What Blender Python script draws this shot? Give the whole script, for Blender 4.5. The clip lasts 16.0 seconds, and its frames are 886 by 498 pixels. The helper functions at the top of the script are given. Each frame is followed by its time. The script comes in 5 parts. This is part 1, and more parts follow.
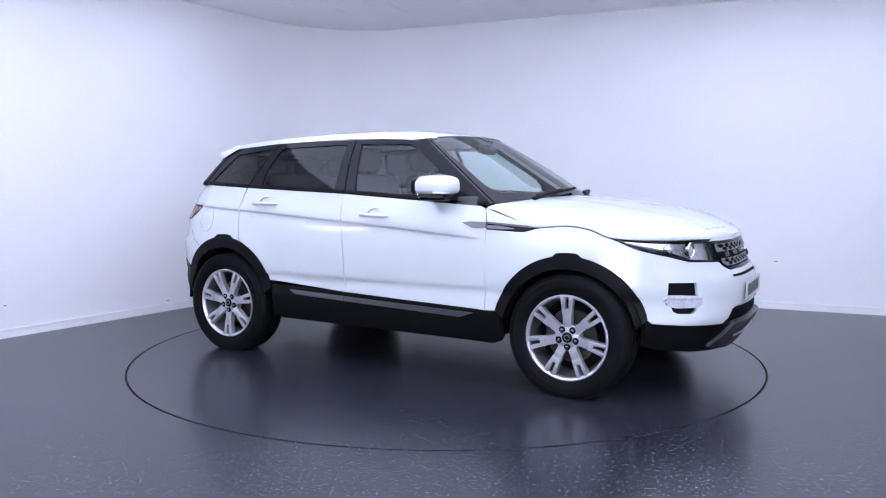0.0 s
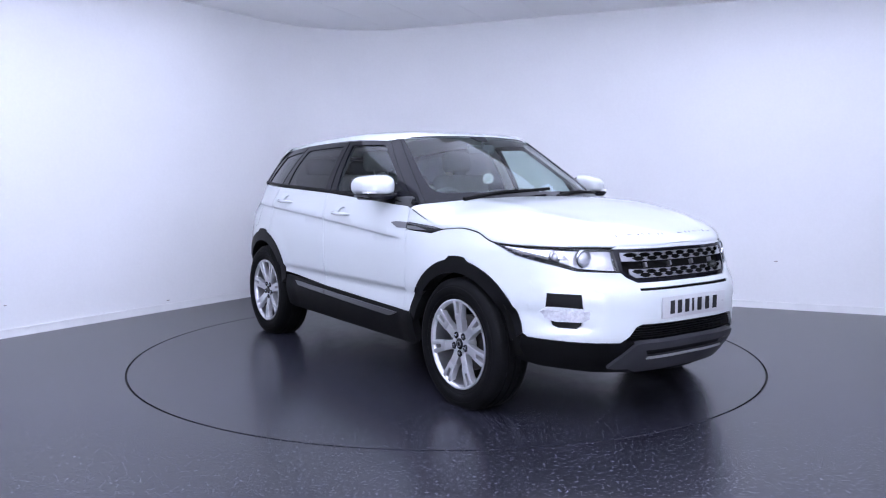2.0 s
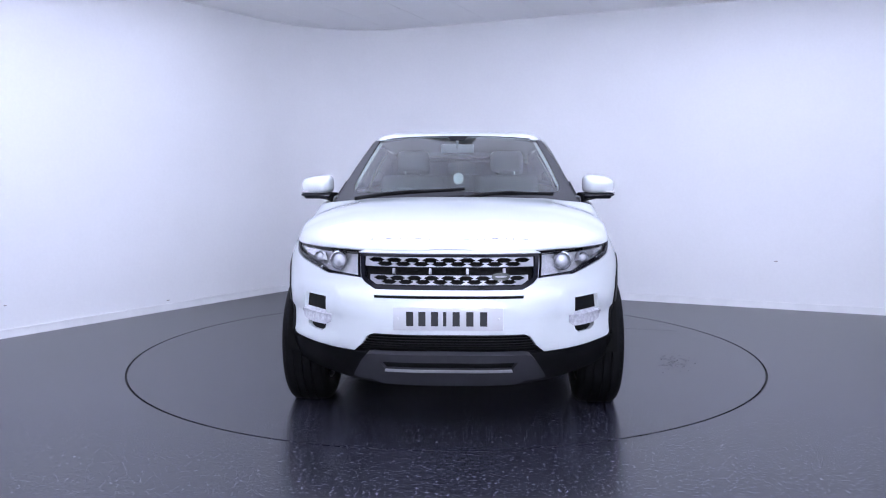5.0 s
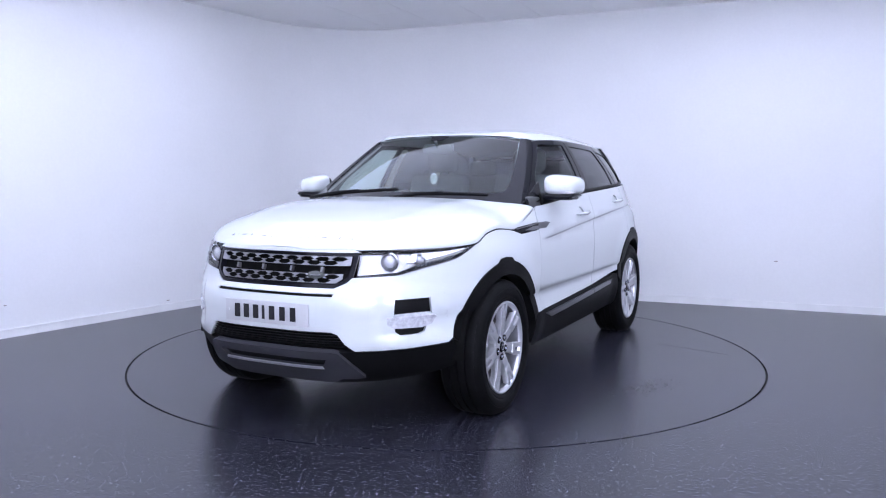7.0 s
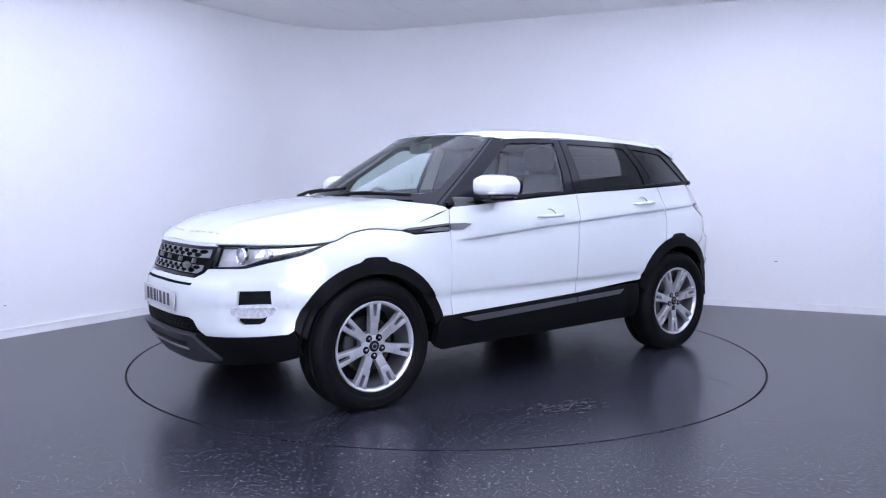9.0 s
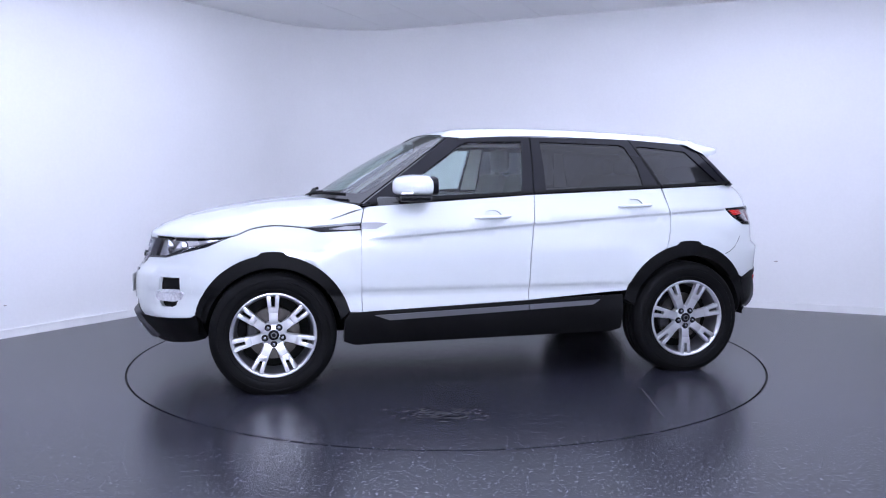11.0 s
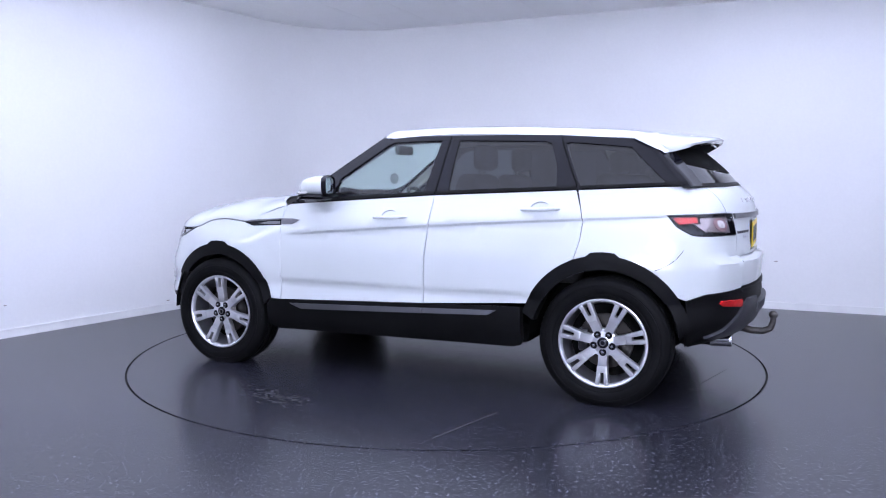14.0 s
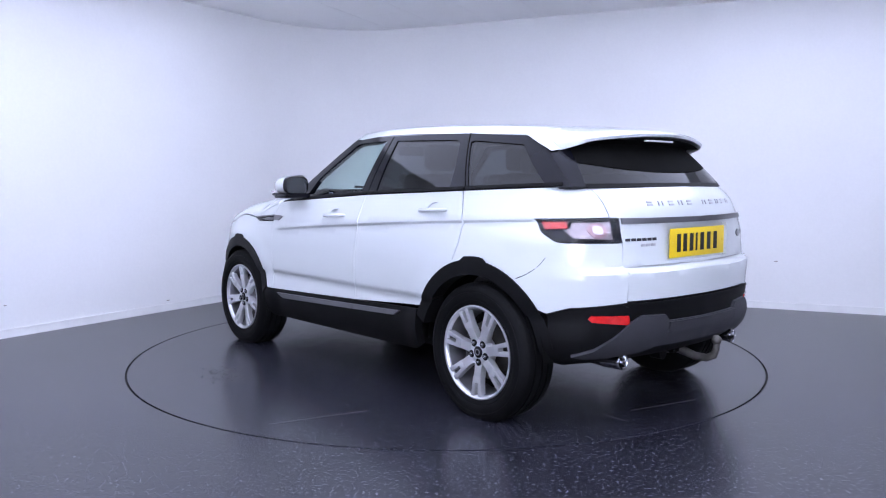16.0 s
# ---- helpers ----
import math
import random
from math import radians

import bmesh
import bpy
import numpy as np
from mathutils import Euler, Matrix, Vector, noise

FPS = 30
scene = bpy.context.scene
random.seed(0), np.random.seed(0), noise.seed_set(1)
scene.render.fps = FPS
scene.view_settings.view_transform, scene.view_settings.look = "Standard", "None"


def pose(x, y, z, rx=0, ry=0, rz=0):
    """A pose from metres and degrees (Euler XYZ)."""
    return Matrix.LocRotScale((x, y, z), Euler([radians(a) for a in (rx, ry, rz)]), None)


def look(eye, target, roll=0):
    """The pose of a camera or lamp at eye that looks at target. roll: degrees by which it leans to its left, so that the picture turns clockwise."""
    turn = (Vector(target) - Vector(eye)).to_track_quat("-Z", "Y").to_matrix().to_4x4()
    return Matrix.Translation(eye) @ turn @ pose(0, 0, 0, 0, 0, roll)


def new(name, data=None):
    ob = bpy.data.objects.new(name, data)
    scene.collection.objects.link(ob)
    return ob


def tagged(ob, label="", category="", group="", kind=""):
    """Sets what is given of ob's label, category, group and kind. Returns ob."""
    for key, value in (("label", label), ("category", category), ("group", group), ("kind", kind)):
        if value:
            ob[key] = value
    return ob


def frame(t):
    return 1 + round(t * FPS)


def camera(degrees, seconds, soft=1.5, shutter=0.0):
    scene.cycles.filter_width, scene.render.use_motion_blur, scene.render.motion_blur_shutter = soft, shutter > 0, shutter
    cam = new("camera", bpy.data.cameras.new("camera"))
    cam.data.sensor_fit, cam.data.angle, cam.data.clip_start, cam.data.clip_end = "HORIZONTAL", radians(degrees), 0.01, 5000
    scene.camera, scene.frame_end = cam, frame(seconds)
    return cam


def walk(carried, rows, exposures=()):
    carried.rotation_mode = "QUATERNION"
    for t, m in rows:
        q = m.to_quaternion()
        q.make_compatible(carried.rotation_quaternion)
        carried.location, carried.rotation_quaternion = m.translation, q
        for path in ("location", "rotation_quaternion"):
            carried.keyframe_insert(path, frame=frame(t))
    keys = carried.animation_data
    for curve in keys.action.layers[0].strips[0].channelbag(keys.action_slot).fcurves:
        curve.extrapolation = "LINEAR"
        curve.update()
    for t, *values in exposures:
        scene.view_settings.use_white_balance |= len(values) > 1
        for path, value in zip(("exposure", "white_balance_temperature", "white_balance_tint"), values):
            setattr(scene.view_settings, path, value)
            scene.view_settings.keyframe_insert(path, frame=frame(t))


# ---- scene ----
# ---- camera ----
cam = camera(58.45, 16.0, soft=1.15)
EYE = (0.0, -5.838, 1.270)
AHEAD = (-math.sin(radians(0.201)), math.cos(radians(0.201)), math.tan(radians(-5.08)))
CAM_POSE = look(EYE, tuple(a + 4 * b for a, b in zip(EYE, AHEAD)), -0.05)
walk(cam, [(0.0, CAM_POSE), (16.0, CAM_POSE)], exposures=[(0.0, -0.2), (16.0, -0.2)])

# ---- world and light ----
world = bpy.data.worlds.new("studio_dark")
scene.world = world
world.use_nodes = True
world.node_tree.nodes["Background"].inputs[0].default_value = (0.5, 0.55, 0.7, 1)
world.node_tree.nodes["Background"].inputs[1].default_value = 0.02
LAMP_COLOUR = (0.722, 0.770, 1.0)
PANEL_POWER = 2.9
# unseen fill lights, added to brighten walls, ceiling and car
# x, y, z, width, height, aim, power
FILL_SOFTBOXES = [(-5.6, -6.2, 1.65, 3.2, 2.2, (-1.4, 1.8, 2.0), 1.0), (0.3, -7.9, 2.05, 3.8, 1.5, (-0.8, 3.0, 3.6), 27.0), (5.0, -6.6, 1.65, 3.0, 2.2, (1.2, 2.2, 2.2), 1.6), (-3.3, -1.7, 1.5, 1.0, 0.8, (-1.9, 0.8, 6.0), 11.0), (3.7, -0.9, 1.5, 1.0, 0.8, (1.9, 1.2, 6.0), 5.5)]
CEILING_Z = 2.98


# ---- materials ----
def material(name, colour, rough=0.5, metal=0.0, coat=0.0, spec=0.5, grain=0.0, grain_scale=300.0, stain=0.0, stain_scale=3.0,
             bump=0.0, bump_scale=400.0, transmission=0.0, ior=1.45, emit=0.0, alpha=1.0, rough_var=0.0):
    m = bpy.data.materials.new(name)
    m.use_nodes = True
    nt = m.node_tree
    b = nt.nodes["Principled BSDF"]
    b.inputs["Base Color"].default_value = (*colour, 1)
    b.inputs["Roughness"].default_value = rough
    b.inputs["Metallic"].default_value = metal
    b.inputs["Specular IOR Level"].default_value = spec
    b.inputs["Coat Weight"].default_value = coat
    b.inputs["Coat Roughness"].default_value = 0.07
    b.inputs["Transmission Weight"].default_value = transmission
    b.inputs["IOR"].default_value = ior
    b.inputs["Alpha"].default_value = alpha
    if emit:
        b.inputs["Emission Color"].default_value = (*colour, 1)
        b.inputs["Emission Strength"].default_value = emit
    tc = nt.nodes.new("ShaderNodeTexCoord")
    if grain or stain:
        last = None
        for amount, scale, detail in ((grain, grain_scale, 2), (stain, stain_scale, 6)):
            if not amount:
                continue
            n = nt.nodes.new("ShaderNodeTexNoise")
            n.inputs["Scale"].default_value, n.inputs["Detail"].default_value = scale, detail
            nt.links.new(tc.outputs["Object"], n.inputs["Vector"])
            r = nt.nodes.new("ShaderNodeMapRange")
            r.inputs["From Min"].default_value, r.inputs["From Max"].default_value = 0.3, 0.7
            r.inputs["To Min"].default_value, r.inputs["To Max"].default_value = 1 - amount, 1 + amount
            nt.links.new(n.outputs["Fac"], r.inputs["Value"])
            mul = nt.nodes.new("ShaderNodeMix")
            mul.data_type, mul.blend_type = "RGBA", "MULTIPLY"
            mul.inputs["Factor"].default_value = 1
            if last is None:
                mul.inputs["A"].default_value = (*colour, 1)
            else:
                nt.links.new(last, mul.inputs["A"])
            nt.links.new(r.outputs["Result"], mul.inputs["B"])
            last = mul.outputs["Result"]
        nt.links.new(last, b.inputs["Base Color"])
    if rough_var:
        n = nt.nodes.new("ShaderNodeTexNoise")
        n.inputs["Scale"].default_value, n.inputs["Detail"].default_value = 2.2, 8
        nt.links.new(tc.outputs["Object"], n.inputs["Vector"])
        r = nt.nodes.new("ShaderNodeMapRange")
        r.inputs["From Min"].default_value, r.inputs["From Max"].default_value = 0.3, 0.7
        r.inputs["To Min"].default_value, r.inputs["To Max"].default_value = rough - rough_var, rough + rough_var
        nt.links.new(n.outputs["Fac"], r.inputs["Value"])
        nt.links.new(r.outputs["Result"], b.inputs["Roughness"])
    if bump:
        n = nt.nodes.new("ShaderNodeTexNoise")
        n.inputs["Scale"].default_value, n.inputs["Detail"].default_value = bump_scale, 3
        nt.links.new(tc.outputs["Object"], n.inputs["Vector"])
        k = nt.nodes.new("ShaderNodeBump")
        k.inputs["Strength"].default_value, k.inputs["Distance"].default_value = bump, 0.002
        nt.links.new(n.outputs["Fac"], k.inputs["Height"])
        nt.links.new(k.outputs["Normal"], b.inputs["Normal"])
    return m


def pane_material(name, tint, dark, gloss_least=0.042, gloss_most=0.95):
    """Thin glass: a clear tinted sheet with a real mirror coat."""
    m = bpy.data.materials.new(name)
    m.use_nodes = True
    nt = m.node_tree
    nt.nodes.remove(nt.nodes["Principled BSDF"])
    out = nt.nodes["Material Output"]
    clear = nt.nodes.new("ShaderNodeBsdfTransparent")
    clear.inputs[0].default_value = (*[c * dark for c in tint], 1)
    gloss = nt.nodes.new("ShaderNodeBsdfGlossy")
    gloss.inputs["Roughness"].default_value = 0.015
    facing = nt.nodes.new("ShaderNodeLayerWeight")
    facing.inputs["Blend"].default_value = 0.5
    steep = nt.nodes.new("ShaderNodeMath")
    steep.operation = "POWER"
    steep.inputs[1].default_value = 4.5
    nt.links.new(facing.outputs["Facing"], steep.inputs[0])
    fr = nt.nodes.new("ShaderNodeMapRange")
    fr.inputs["To Min"].default_value, fr.inputs["To Max"].default_value = gloss_least, gloss_most
    nt.links.new(steep.outputs[0], fr.inputs["Value"])
    mix = nt.nodes.new("ShaderNodeMixShader")
    nt.links.new(fr.outputs[0], mix.inputs[0])
    nt.links.new(clear.outputs[0], mix.inputs[1])
    nt.links.new(gloss.outputs[0], mix.inputs[2])
    nt.links.new(mix.outputs[0], out.inputs["Surface"])
    return m


M_WALL = material("white_wall_paint", (0.76, 0.76, 0.765), 0.6, grain=0.012, grain_scale=40, stain=0.02, stain_scale=1.2, bump=0.06, bump_scale=150)
M_CEIL = material("ceiling_tile_white", (0.93, 0.93, 0.93), 0.8, grain=0.02, grain_scale=60, bump=0.1, bump_scale=90)
M_SKIRT = material("skirting_gloss_white", (0.78, 0.78, 0.78), 0.35, stain=0.05, stain_scale=6)
M_GROOVE = material("dark_gap", (0.008, 0.008, 0.009), 0.8, stain=0.3, stain_scale=8)
M_PAINT = material("white_car_paint", (0.556, 0.584, 0.587), 0.35, coat=1.0, stain=0.01, stain_scale=2)
M_BLACK = material("black_textured_plastic", (0.0045, 0.0045, 0.005), 0.5, spec=0.12, stain=0.25, stain_scale=5, bump=0.15, bump_scale=700)
M_GLOSSBLACK = material("gloss_black_trim", (0.006, 0.006, 0.009), 0.09, spec=0.22, stain=0.1)
M_GREY = material("dark_grey_plastic", (0.034, 0.034, 0.040), 0.42, spec=0.3, stain=0.12, stain_scale=6, bump=0.1, bump_scale=700)
M_SILVER = material("silver_satin_trim", (0.17, 0.17, 0.18), 0.32, metal=0.85, stain=0.05)
M_ALLOY = material("silver_alloy_paint", (0.58, 0.58, 0.60), 0.30, metal=0.7, coat=0.3, stain=0.05, stain_scale=8)
M_CHROME = material("chrome", (0.75, 0.75, 0.77), 0.08, metal=1.0, stain=0.04)
M_TYRE = material("tyre_rubber", (0.0045, 0.0045, 0.005), 0.6, spec=0.09, stain=0.3, stain_scale=9, bump=0.3, bump_scale=260)
M_DISC = material("brake_disc_steel", (0.07, 0.065, 0.06), 0.4, metal=0.9, stain=0.2)
M_CABIN = material("cabin_dark_cloth", (0.07, 0.072, 0.075), 0.75, grain=0.2, stain=0.15, bump=0.2)
M_CREAM = material("cabin_headlining", (0.62, 0.62, 0.60), 0.8, grain=0.05, stain=0.05)
M_UNDER = material("underbody_black", (0.004, 0.004, 0.004), 0.85, spec=0.08, stain=0.3)
M_GLASS = pane_material("clear_glass", (0.84, 0.96, 0.93), 0.92)
M_PRIVACY = pane_material("privacy_glass", (0.72, 0.78, 0.88), 0.10, 0.045)
M_LENS = pane_material("lamp_lens", (1.0, 1.0, 1.0), 0.96, 0.03, 0.4)
M_RED = material("red_lens", (0.5, 0.012, 0.012), 0.1, coat=1, stain=0.15, stain_scale=40)
M_PINK = material("red_reflector_cup", (0.36, 0.22, 0.24), 0.2, metal=0.4, stain=0.2, stain_scale=30)
M_PLATE_W = material("number_plate_white", (0.47, 0.47, 0.48), 0.35, stain=0.04)
M_PLATE_Y = material("number_plate_yellow", (0.72, 0.50, 0.02), 0.35, stain=0.04)
M_INK = material("plate_black", (0.01, 0.01, 0.012), 0.4)
M_MIRROR = material("mirror_glass", (0.8, 0.82, 0.84), 0.01, metal=1.0)
M_RUST = material("tow_bar_steel", (0.09, 0.085, 0.08), 0.55, metal=0.6, stain=0.4, stain_scale=20)
M_LIGHT = material("light_panel", LAMP_COLOUR, 0.5, emit=PANEL_POWER)


def floor_material():
    """Dark vinyl with fine bluish flecks."""
    m = bpy.data.materials.new("dark_vinyl")
    m.use_nodes = True
    nt = m.node_tree
    b = nt.nodes["Principled BSDF"]
    tc = nt.nodes.new("ShaderNodeTexCoord")

    def noise(scale, detail):
        n = nt.nodes.new("ShaderNodeTexNoise")
        n.inputs["Scale"].default_value, n.inputs["Detail"].default_value = scale, detail
        nt.links.new(tc.outputs["Object"], n.inputs["Vector"])
        return n.outputs["Fac"]

    def span(value, a, z, lo, hi):
        r = nt.nodes.new("ShaderNodeMapRange")
        for key, v in (("From Min", a), ("From Max", z), ("To Min", lo), ("To Max", hi)):
            r.inputs[key].default_value = v
        nt.links.new(value, r.inputs["Value"])
        return r.outputs["Result"]

    def blend(fac, a, z):
        mix = nt.nodes.new("ShaderNodeMix")
        mix.data_type = "RGBA"
        nt.links.new(fac, mix.inputs["Factor"])
        for key, v in (("A", a), ("B", z)):
            if isinstance(v, tuple):
                mix.inputs[key].default_value = (*v, 1)
            else:
                nt.links.new(v, mix.inputs[key])
        return mix.outputs["Result"]

    tone = blend(span(noise(2.3, 2), 0.3, 0.7, 0, 1), (0.009, 0.009, 0.012), (0.0155, 0.0155, 0.0205))
    tone = blend(span(noise(42, 3), 0.45, 0.66, 0, 0.8), tone, (0.034, 0.034, 0.049))
    tone = blend(span(noise(70, 1), 0.62, 0.72, 0, 0.9), tone, (0.11, 0.115, 0.16))
    nt.links.new(tone, b.inputs["Base Color"])
    b.inputs["Roughness"].default_value = 0.265
    b.inputs["Specular IOR Level"].default_value = 0.5
    return m


M_FLOOR = floor_material()


# ---- mesh helpers ----
def finish(bm, name, mat, smooth=True):
    me = bpy.data.meshes.new(name)
    bmesh.ops.recalc_face_normals(bm, faces=bm.faces)
    bm.to_mesh(me)
    bm.free()
    if mat:
        me.materials.append(mat)
    for p in me.polygons:
        p.use_smooth = smooth
    if smooth:
        me.set_sharp_from_angle(angle=radians(38))
    return me


def part(name, bm, mat, parent, label="", smooth=True):
    ob = new(name, finish(bm, name, mat, smooth))
    ob.parent = parent
    if label:
        tagged(ob, label)
    return ob


def box(bm, cx, cy, cz, sx, sy, sz, bevel=0.0, m=None, segments=2):
    r = bmesh.ops.create_cube(bm, size=1.0)
    vs = r["verts"]
    bmesh.ops.scale(bm, vec=(sx, sy, sz), verts=vs)
    if bevel:
        es = list({e for v in vs for e in v.link_edges})
        rr = bmesh.ops.bevel(bm, geom=es, offset=bevel, segments=segments, affect="EDGES", profile=0.5)
        vs = list({v for f in rr["faces"] for v in f.verts} | {v for v in vs if v.is_valid})
    bmesh.ops.translate(bm, vec=(cx, cy, cz), verts=vs)
    if m is not None:
        bmesh.ops.transform(bm, matrix=m, verts=vs)
    return vs


def cyl(bm, r1, r2, depth, m, segments=24, caps=True):
    return bmesh.ops.create_cone(bm, cap_ends=caps, segments=segments, radius1=r1, radius2=r2, depth=depth, matrix=m)["verts"]


def lathe(bm, profile, segments=48, axis="y", sy=1):
    """Turns a profile of (radius, offset) about the y axis."""
    rings = []
    for r, o in profile:
        rings.append([bm.verts.new((r * math.cos(2 * math.pi * i / segments), sy * o, r * math.sin(2 * math.pi * i / segments))) for i in range(segments)])
    for a, b in zip(rings, rings[1:]):
        for i in range(segments):
            j = (i + 1) % segments
            bm.faces.new((a[i], a[j], b[j], b[i]))
    return rings


def tube(bm, pts, radius, segments=10, caps=True):
    """A round bar along points; the radius may be a list."""
    pts = [Vector(p) for p in pts]
    rad = radius if isinstance(radius, (list, tuple)) else [radius] * len(pts)
    rings = []
    for i, p in enumerate(pts):
        d = (pts[min(i + 1, len(pts) - 1)] - pts[max(i - 1, 0)]).normalized()
        u = d.orthogonal().normalized() if i == 0 else (u - d * u.dot(d)).normalized()
        w = d.cross(u)
        rings.append([bm.verts.new(p + rad[i] * (math.cos(a) * u + math.sin(a) * w)) for a in [2 * math.pi * k / segments for k in range(segments)]])
    for a, b in zip(rings, rings[1:]):
        for i in range(segments):
            j = (i + 1) % segments
            bm.faces.new((a[i], a[j], b[j], b[i]))
    if caps:
        bm.faces.new(rings[0])
        bm.faces.new(rings[-1])


def spline(pts, steps=8):
    """A smooth line through points of any dimension."""
    pts = [np.array(p, float) for p in pts]
    out = []
    for i in range(len(pts) - 1):
        a, b, c, d = pts[max(i - 1, 0)], pts[i], pts[i + 1], pts[min(i + 2, len(pts) - 1)]
        for k in range(steps):
            u = k / steps
            out.append(0.5 * (2 * b + (c - a) * u + (2 * a - 5 * b + 4 * c - d) * u * u + (3 * b - a - 3 * c + d) * u ** 3))
    out.append(pts[-1])
    return out


def hermite(xs, ys):
    """A monotone smooth curve through the values."""
    xs, ys = np.array(xs, float), np.array(ys, float)
    h, d = np.diff(xs), np.diff(ys) / np.diff(xs)
    m = np.zeros(len(xs))
    m[0], m[-1] = d[0], d[-1]
    for i in range(1, len(xs) - 1):
        if d[i - 1] * d[i] > 0:
            w1, w2 = 2 * h[i] + h[i - 1], h[i] + 2 * h[i - 1]
            m[i] = (w1 + w2) / (w1 / d[i - 1] + w2 / d[i])

    def f(x):
        x = min(max(x, xs[0]), xs[-1])
        i = min(max(int(np.searchsorted(xs, x)) - 1, 0), len(xs) - 2)
        u = (x - xs[i]) / h[i]
        return float((1 + 2 * u) * (1 - u) ** 2 * ys[i] + u * (1 - u) ** 2 * h[i] * m[i] + u * u * (3 - 2 * u) * ys[i + 1] + u * u * (u - 1) * h[i] * m[i + 1])
    return f


def smoothstep(a, b, x):
    u = min(max((x - a) / (b - a), 0.0), 1.0)
    return u * u * (3 - 2 * u)


# ---- room ----
def wall_line():
    """The two walls and the rounded corner between them, from left to right, on the floor."""
    left, right = Vector((-3.551, 0.37)), Vector((4.085, 1.454))
    corner = Vector((-1.379, 3.80))
    dl, dr = (left - corner).normalized(), (right - corner).normalized()
    a, c = corner + dl * 1.15, corner + dr * 1.15
    arc = [(1 - u) ** 2 * a + 2 * u * (1 - u) * corner + u * u * c for u in [i / 16 for i in range(17)]]
    return [left + dl * 7.0] + arc + [right + dr * 4.0]


def offset_line(line, d):
    """The line moved d metres outward, away from the turntable."""
    out = []
    for i, p in enumerate(line):
        t = (line[min(i + 1, len(line) - 1)] - line[max(i - 1, 0)]).normalized()
        out.append(p + Vector((-t.y, t.x)) * d)
    return out


def strip_solid(bm, line, d0, d1, z0, z1):
    a, b = offset_line(line, d0), offset_line(line, d1)
    rows = [[bm.verts.new((p.x, p.y, z)) for p in ln] for ln, z in ((a, z0), (a, z1), (b, z1), (b, z0))]
    for k in range(4):
        r, q = rows[k], rows[(k + 1) % 4]
        for i in range(len(line) - 1):
            bm.faces.new((r[i], r[i + 1], q[i + 1], q[i]))
    for i in (0, -1):
        bm.faces.new([r[i] for r in rows])


TURN_R = 2.232


def build_room():
    line = wall_line()
    bm = bmesh.new()
    strip_solid(bm, line, 0.0, 0.12, -0.02, CEILING_Z)
    wall = new("wall_north", finish(bm, "wall_north", M_WALL))
    tagged(wall, "smooth white painted studio wall with rounded corner", "wall", kind="structure")
    # the rest of the room, out of view
    first, last = line[0], line[-1]
    back = [Vector((last.x, last.y)), Vector((6.5, -9.0)), Vector((-8.6, -9.0)), Vector((first.x, first.y))]
    for k, nm in enumerate(("wall_east", "wall_south", "wall_west")):
        bm = bmesh.new()
        strip_solid(bm, [back[k], back[k + 1]], 0.0, 0.12, -0.02, CEILING_Z)
        tagged(new(nm, finish(bm, nm, M_WALL)), "plain white painted studio wall", "wall", kind="structure")
    bm = bmesh.new()
    strip_solid(bm, line, -0.014, -0.001, 0.0, 0.060)
    strip_solid(bm, line, -0.018, -0.001, 0.0605, 0.070)
    tagged(new("baseboard", finish(bm, "baseboard", M_SKIRT)), "low white painted skirting board along the wall", "skirting board", kind="structure")
    # floor with a round hole for the turntable
    bm = bmesh.new()
    n = 160
    hole = [bm.verts.new((TURN_R * math.cos(2 * math.pi * i / n), TURN_R * math.sin(2 * math.pi * i / n), 0)) for i in range(n)]
    wide = [bm.verts.new((14 * math.cos(2 * math.pi * i / n), 14 * math.sin(2 * math.pi * i / n), 0)) for i in range(n)]
    deep = [bm.verts.new((v.co.x, v.co.y, -0.02)) for v in hole]
    for i in range(n):
        j = (i + 1) % n
        bm.faces.new((hole[i], hole[j], wide[j], wide[i]))
        bm.faces.new((hole[i], deep[i], deep[j], hole[j]))
    tagged(new("floor", finish(bm, "floor", M_FLOOR)), "dark grey speckled vinyl floor with a satin sheen", "floor", kind="structure")
    bm = bmesh.new()
    bmesh.ops.create_circle(bm, cap_ends=True, radius=TURN_R + 0.2, segments=96, matrix=Matrix.Translation((0, 0, -0.019)))
    tagged(new("turntable_pit", finish(bm, "turntable_pit", M_GROOVE)), "dark gap round the turntable", "floor gap", kind="structure")
    # ceiling: a grid of thin lay-in tiles
    bm = bmesh.new()
    rot = pose(0, 0, 0, 0, 0, -23.3)
    for i in range(-14, 15):
        for j in range(-18, 12):
            c = rot @ Vector((i * 0.6 + 0.15, j * 0.6, 0))
            if c.y > 6 or abs(c.x) > 9 or c.y < -9.4:
                continue
            box(bm, i * 0.6 + 0.15, j * 0.6, CEILING_Z + 0.02, 0.596, 0.596, 0.04, m=rot)
    box(bm, 0, -2, CEILING_Z + 0.06, 22, 22, 0.04)
    tagged(new("ceiling", finish(bm, "ceiling", M_CEIL, False)), "white suspended ceiling of square tiles", "ceiling", kind="structure")


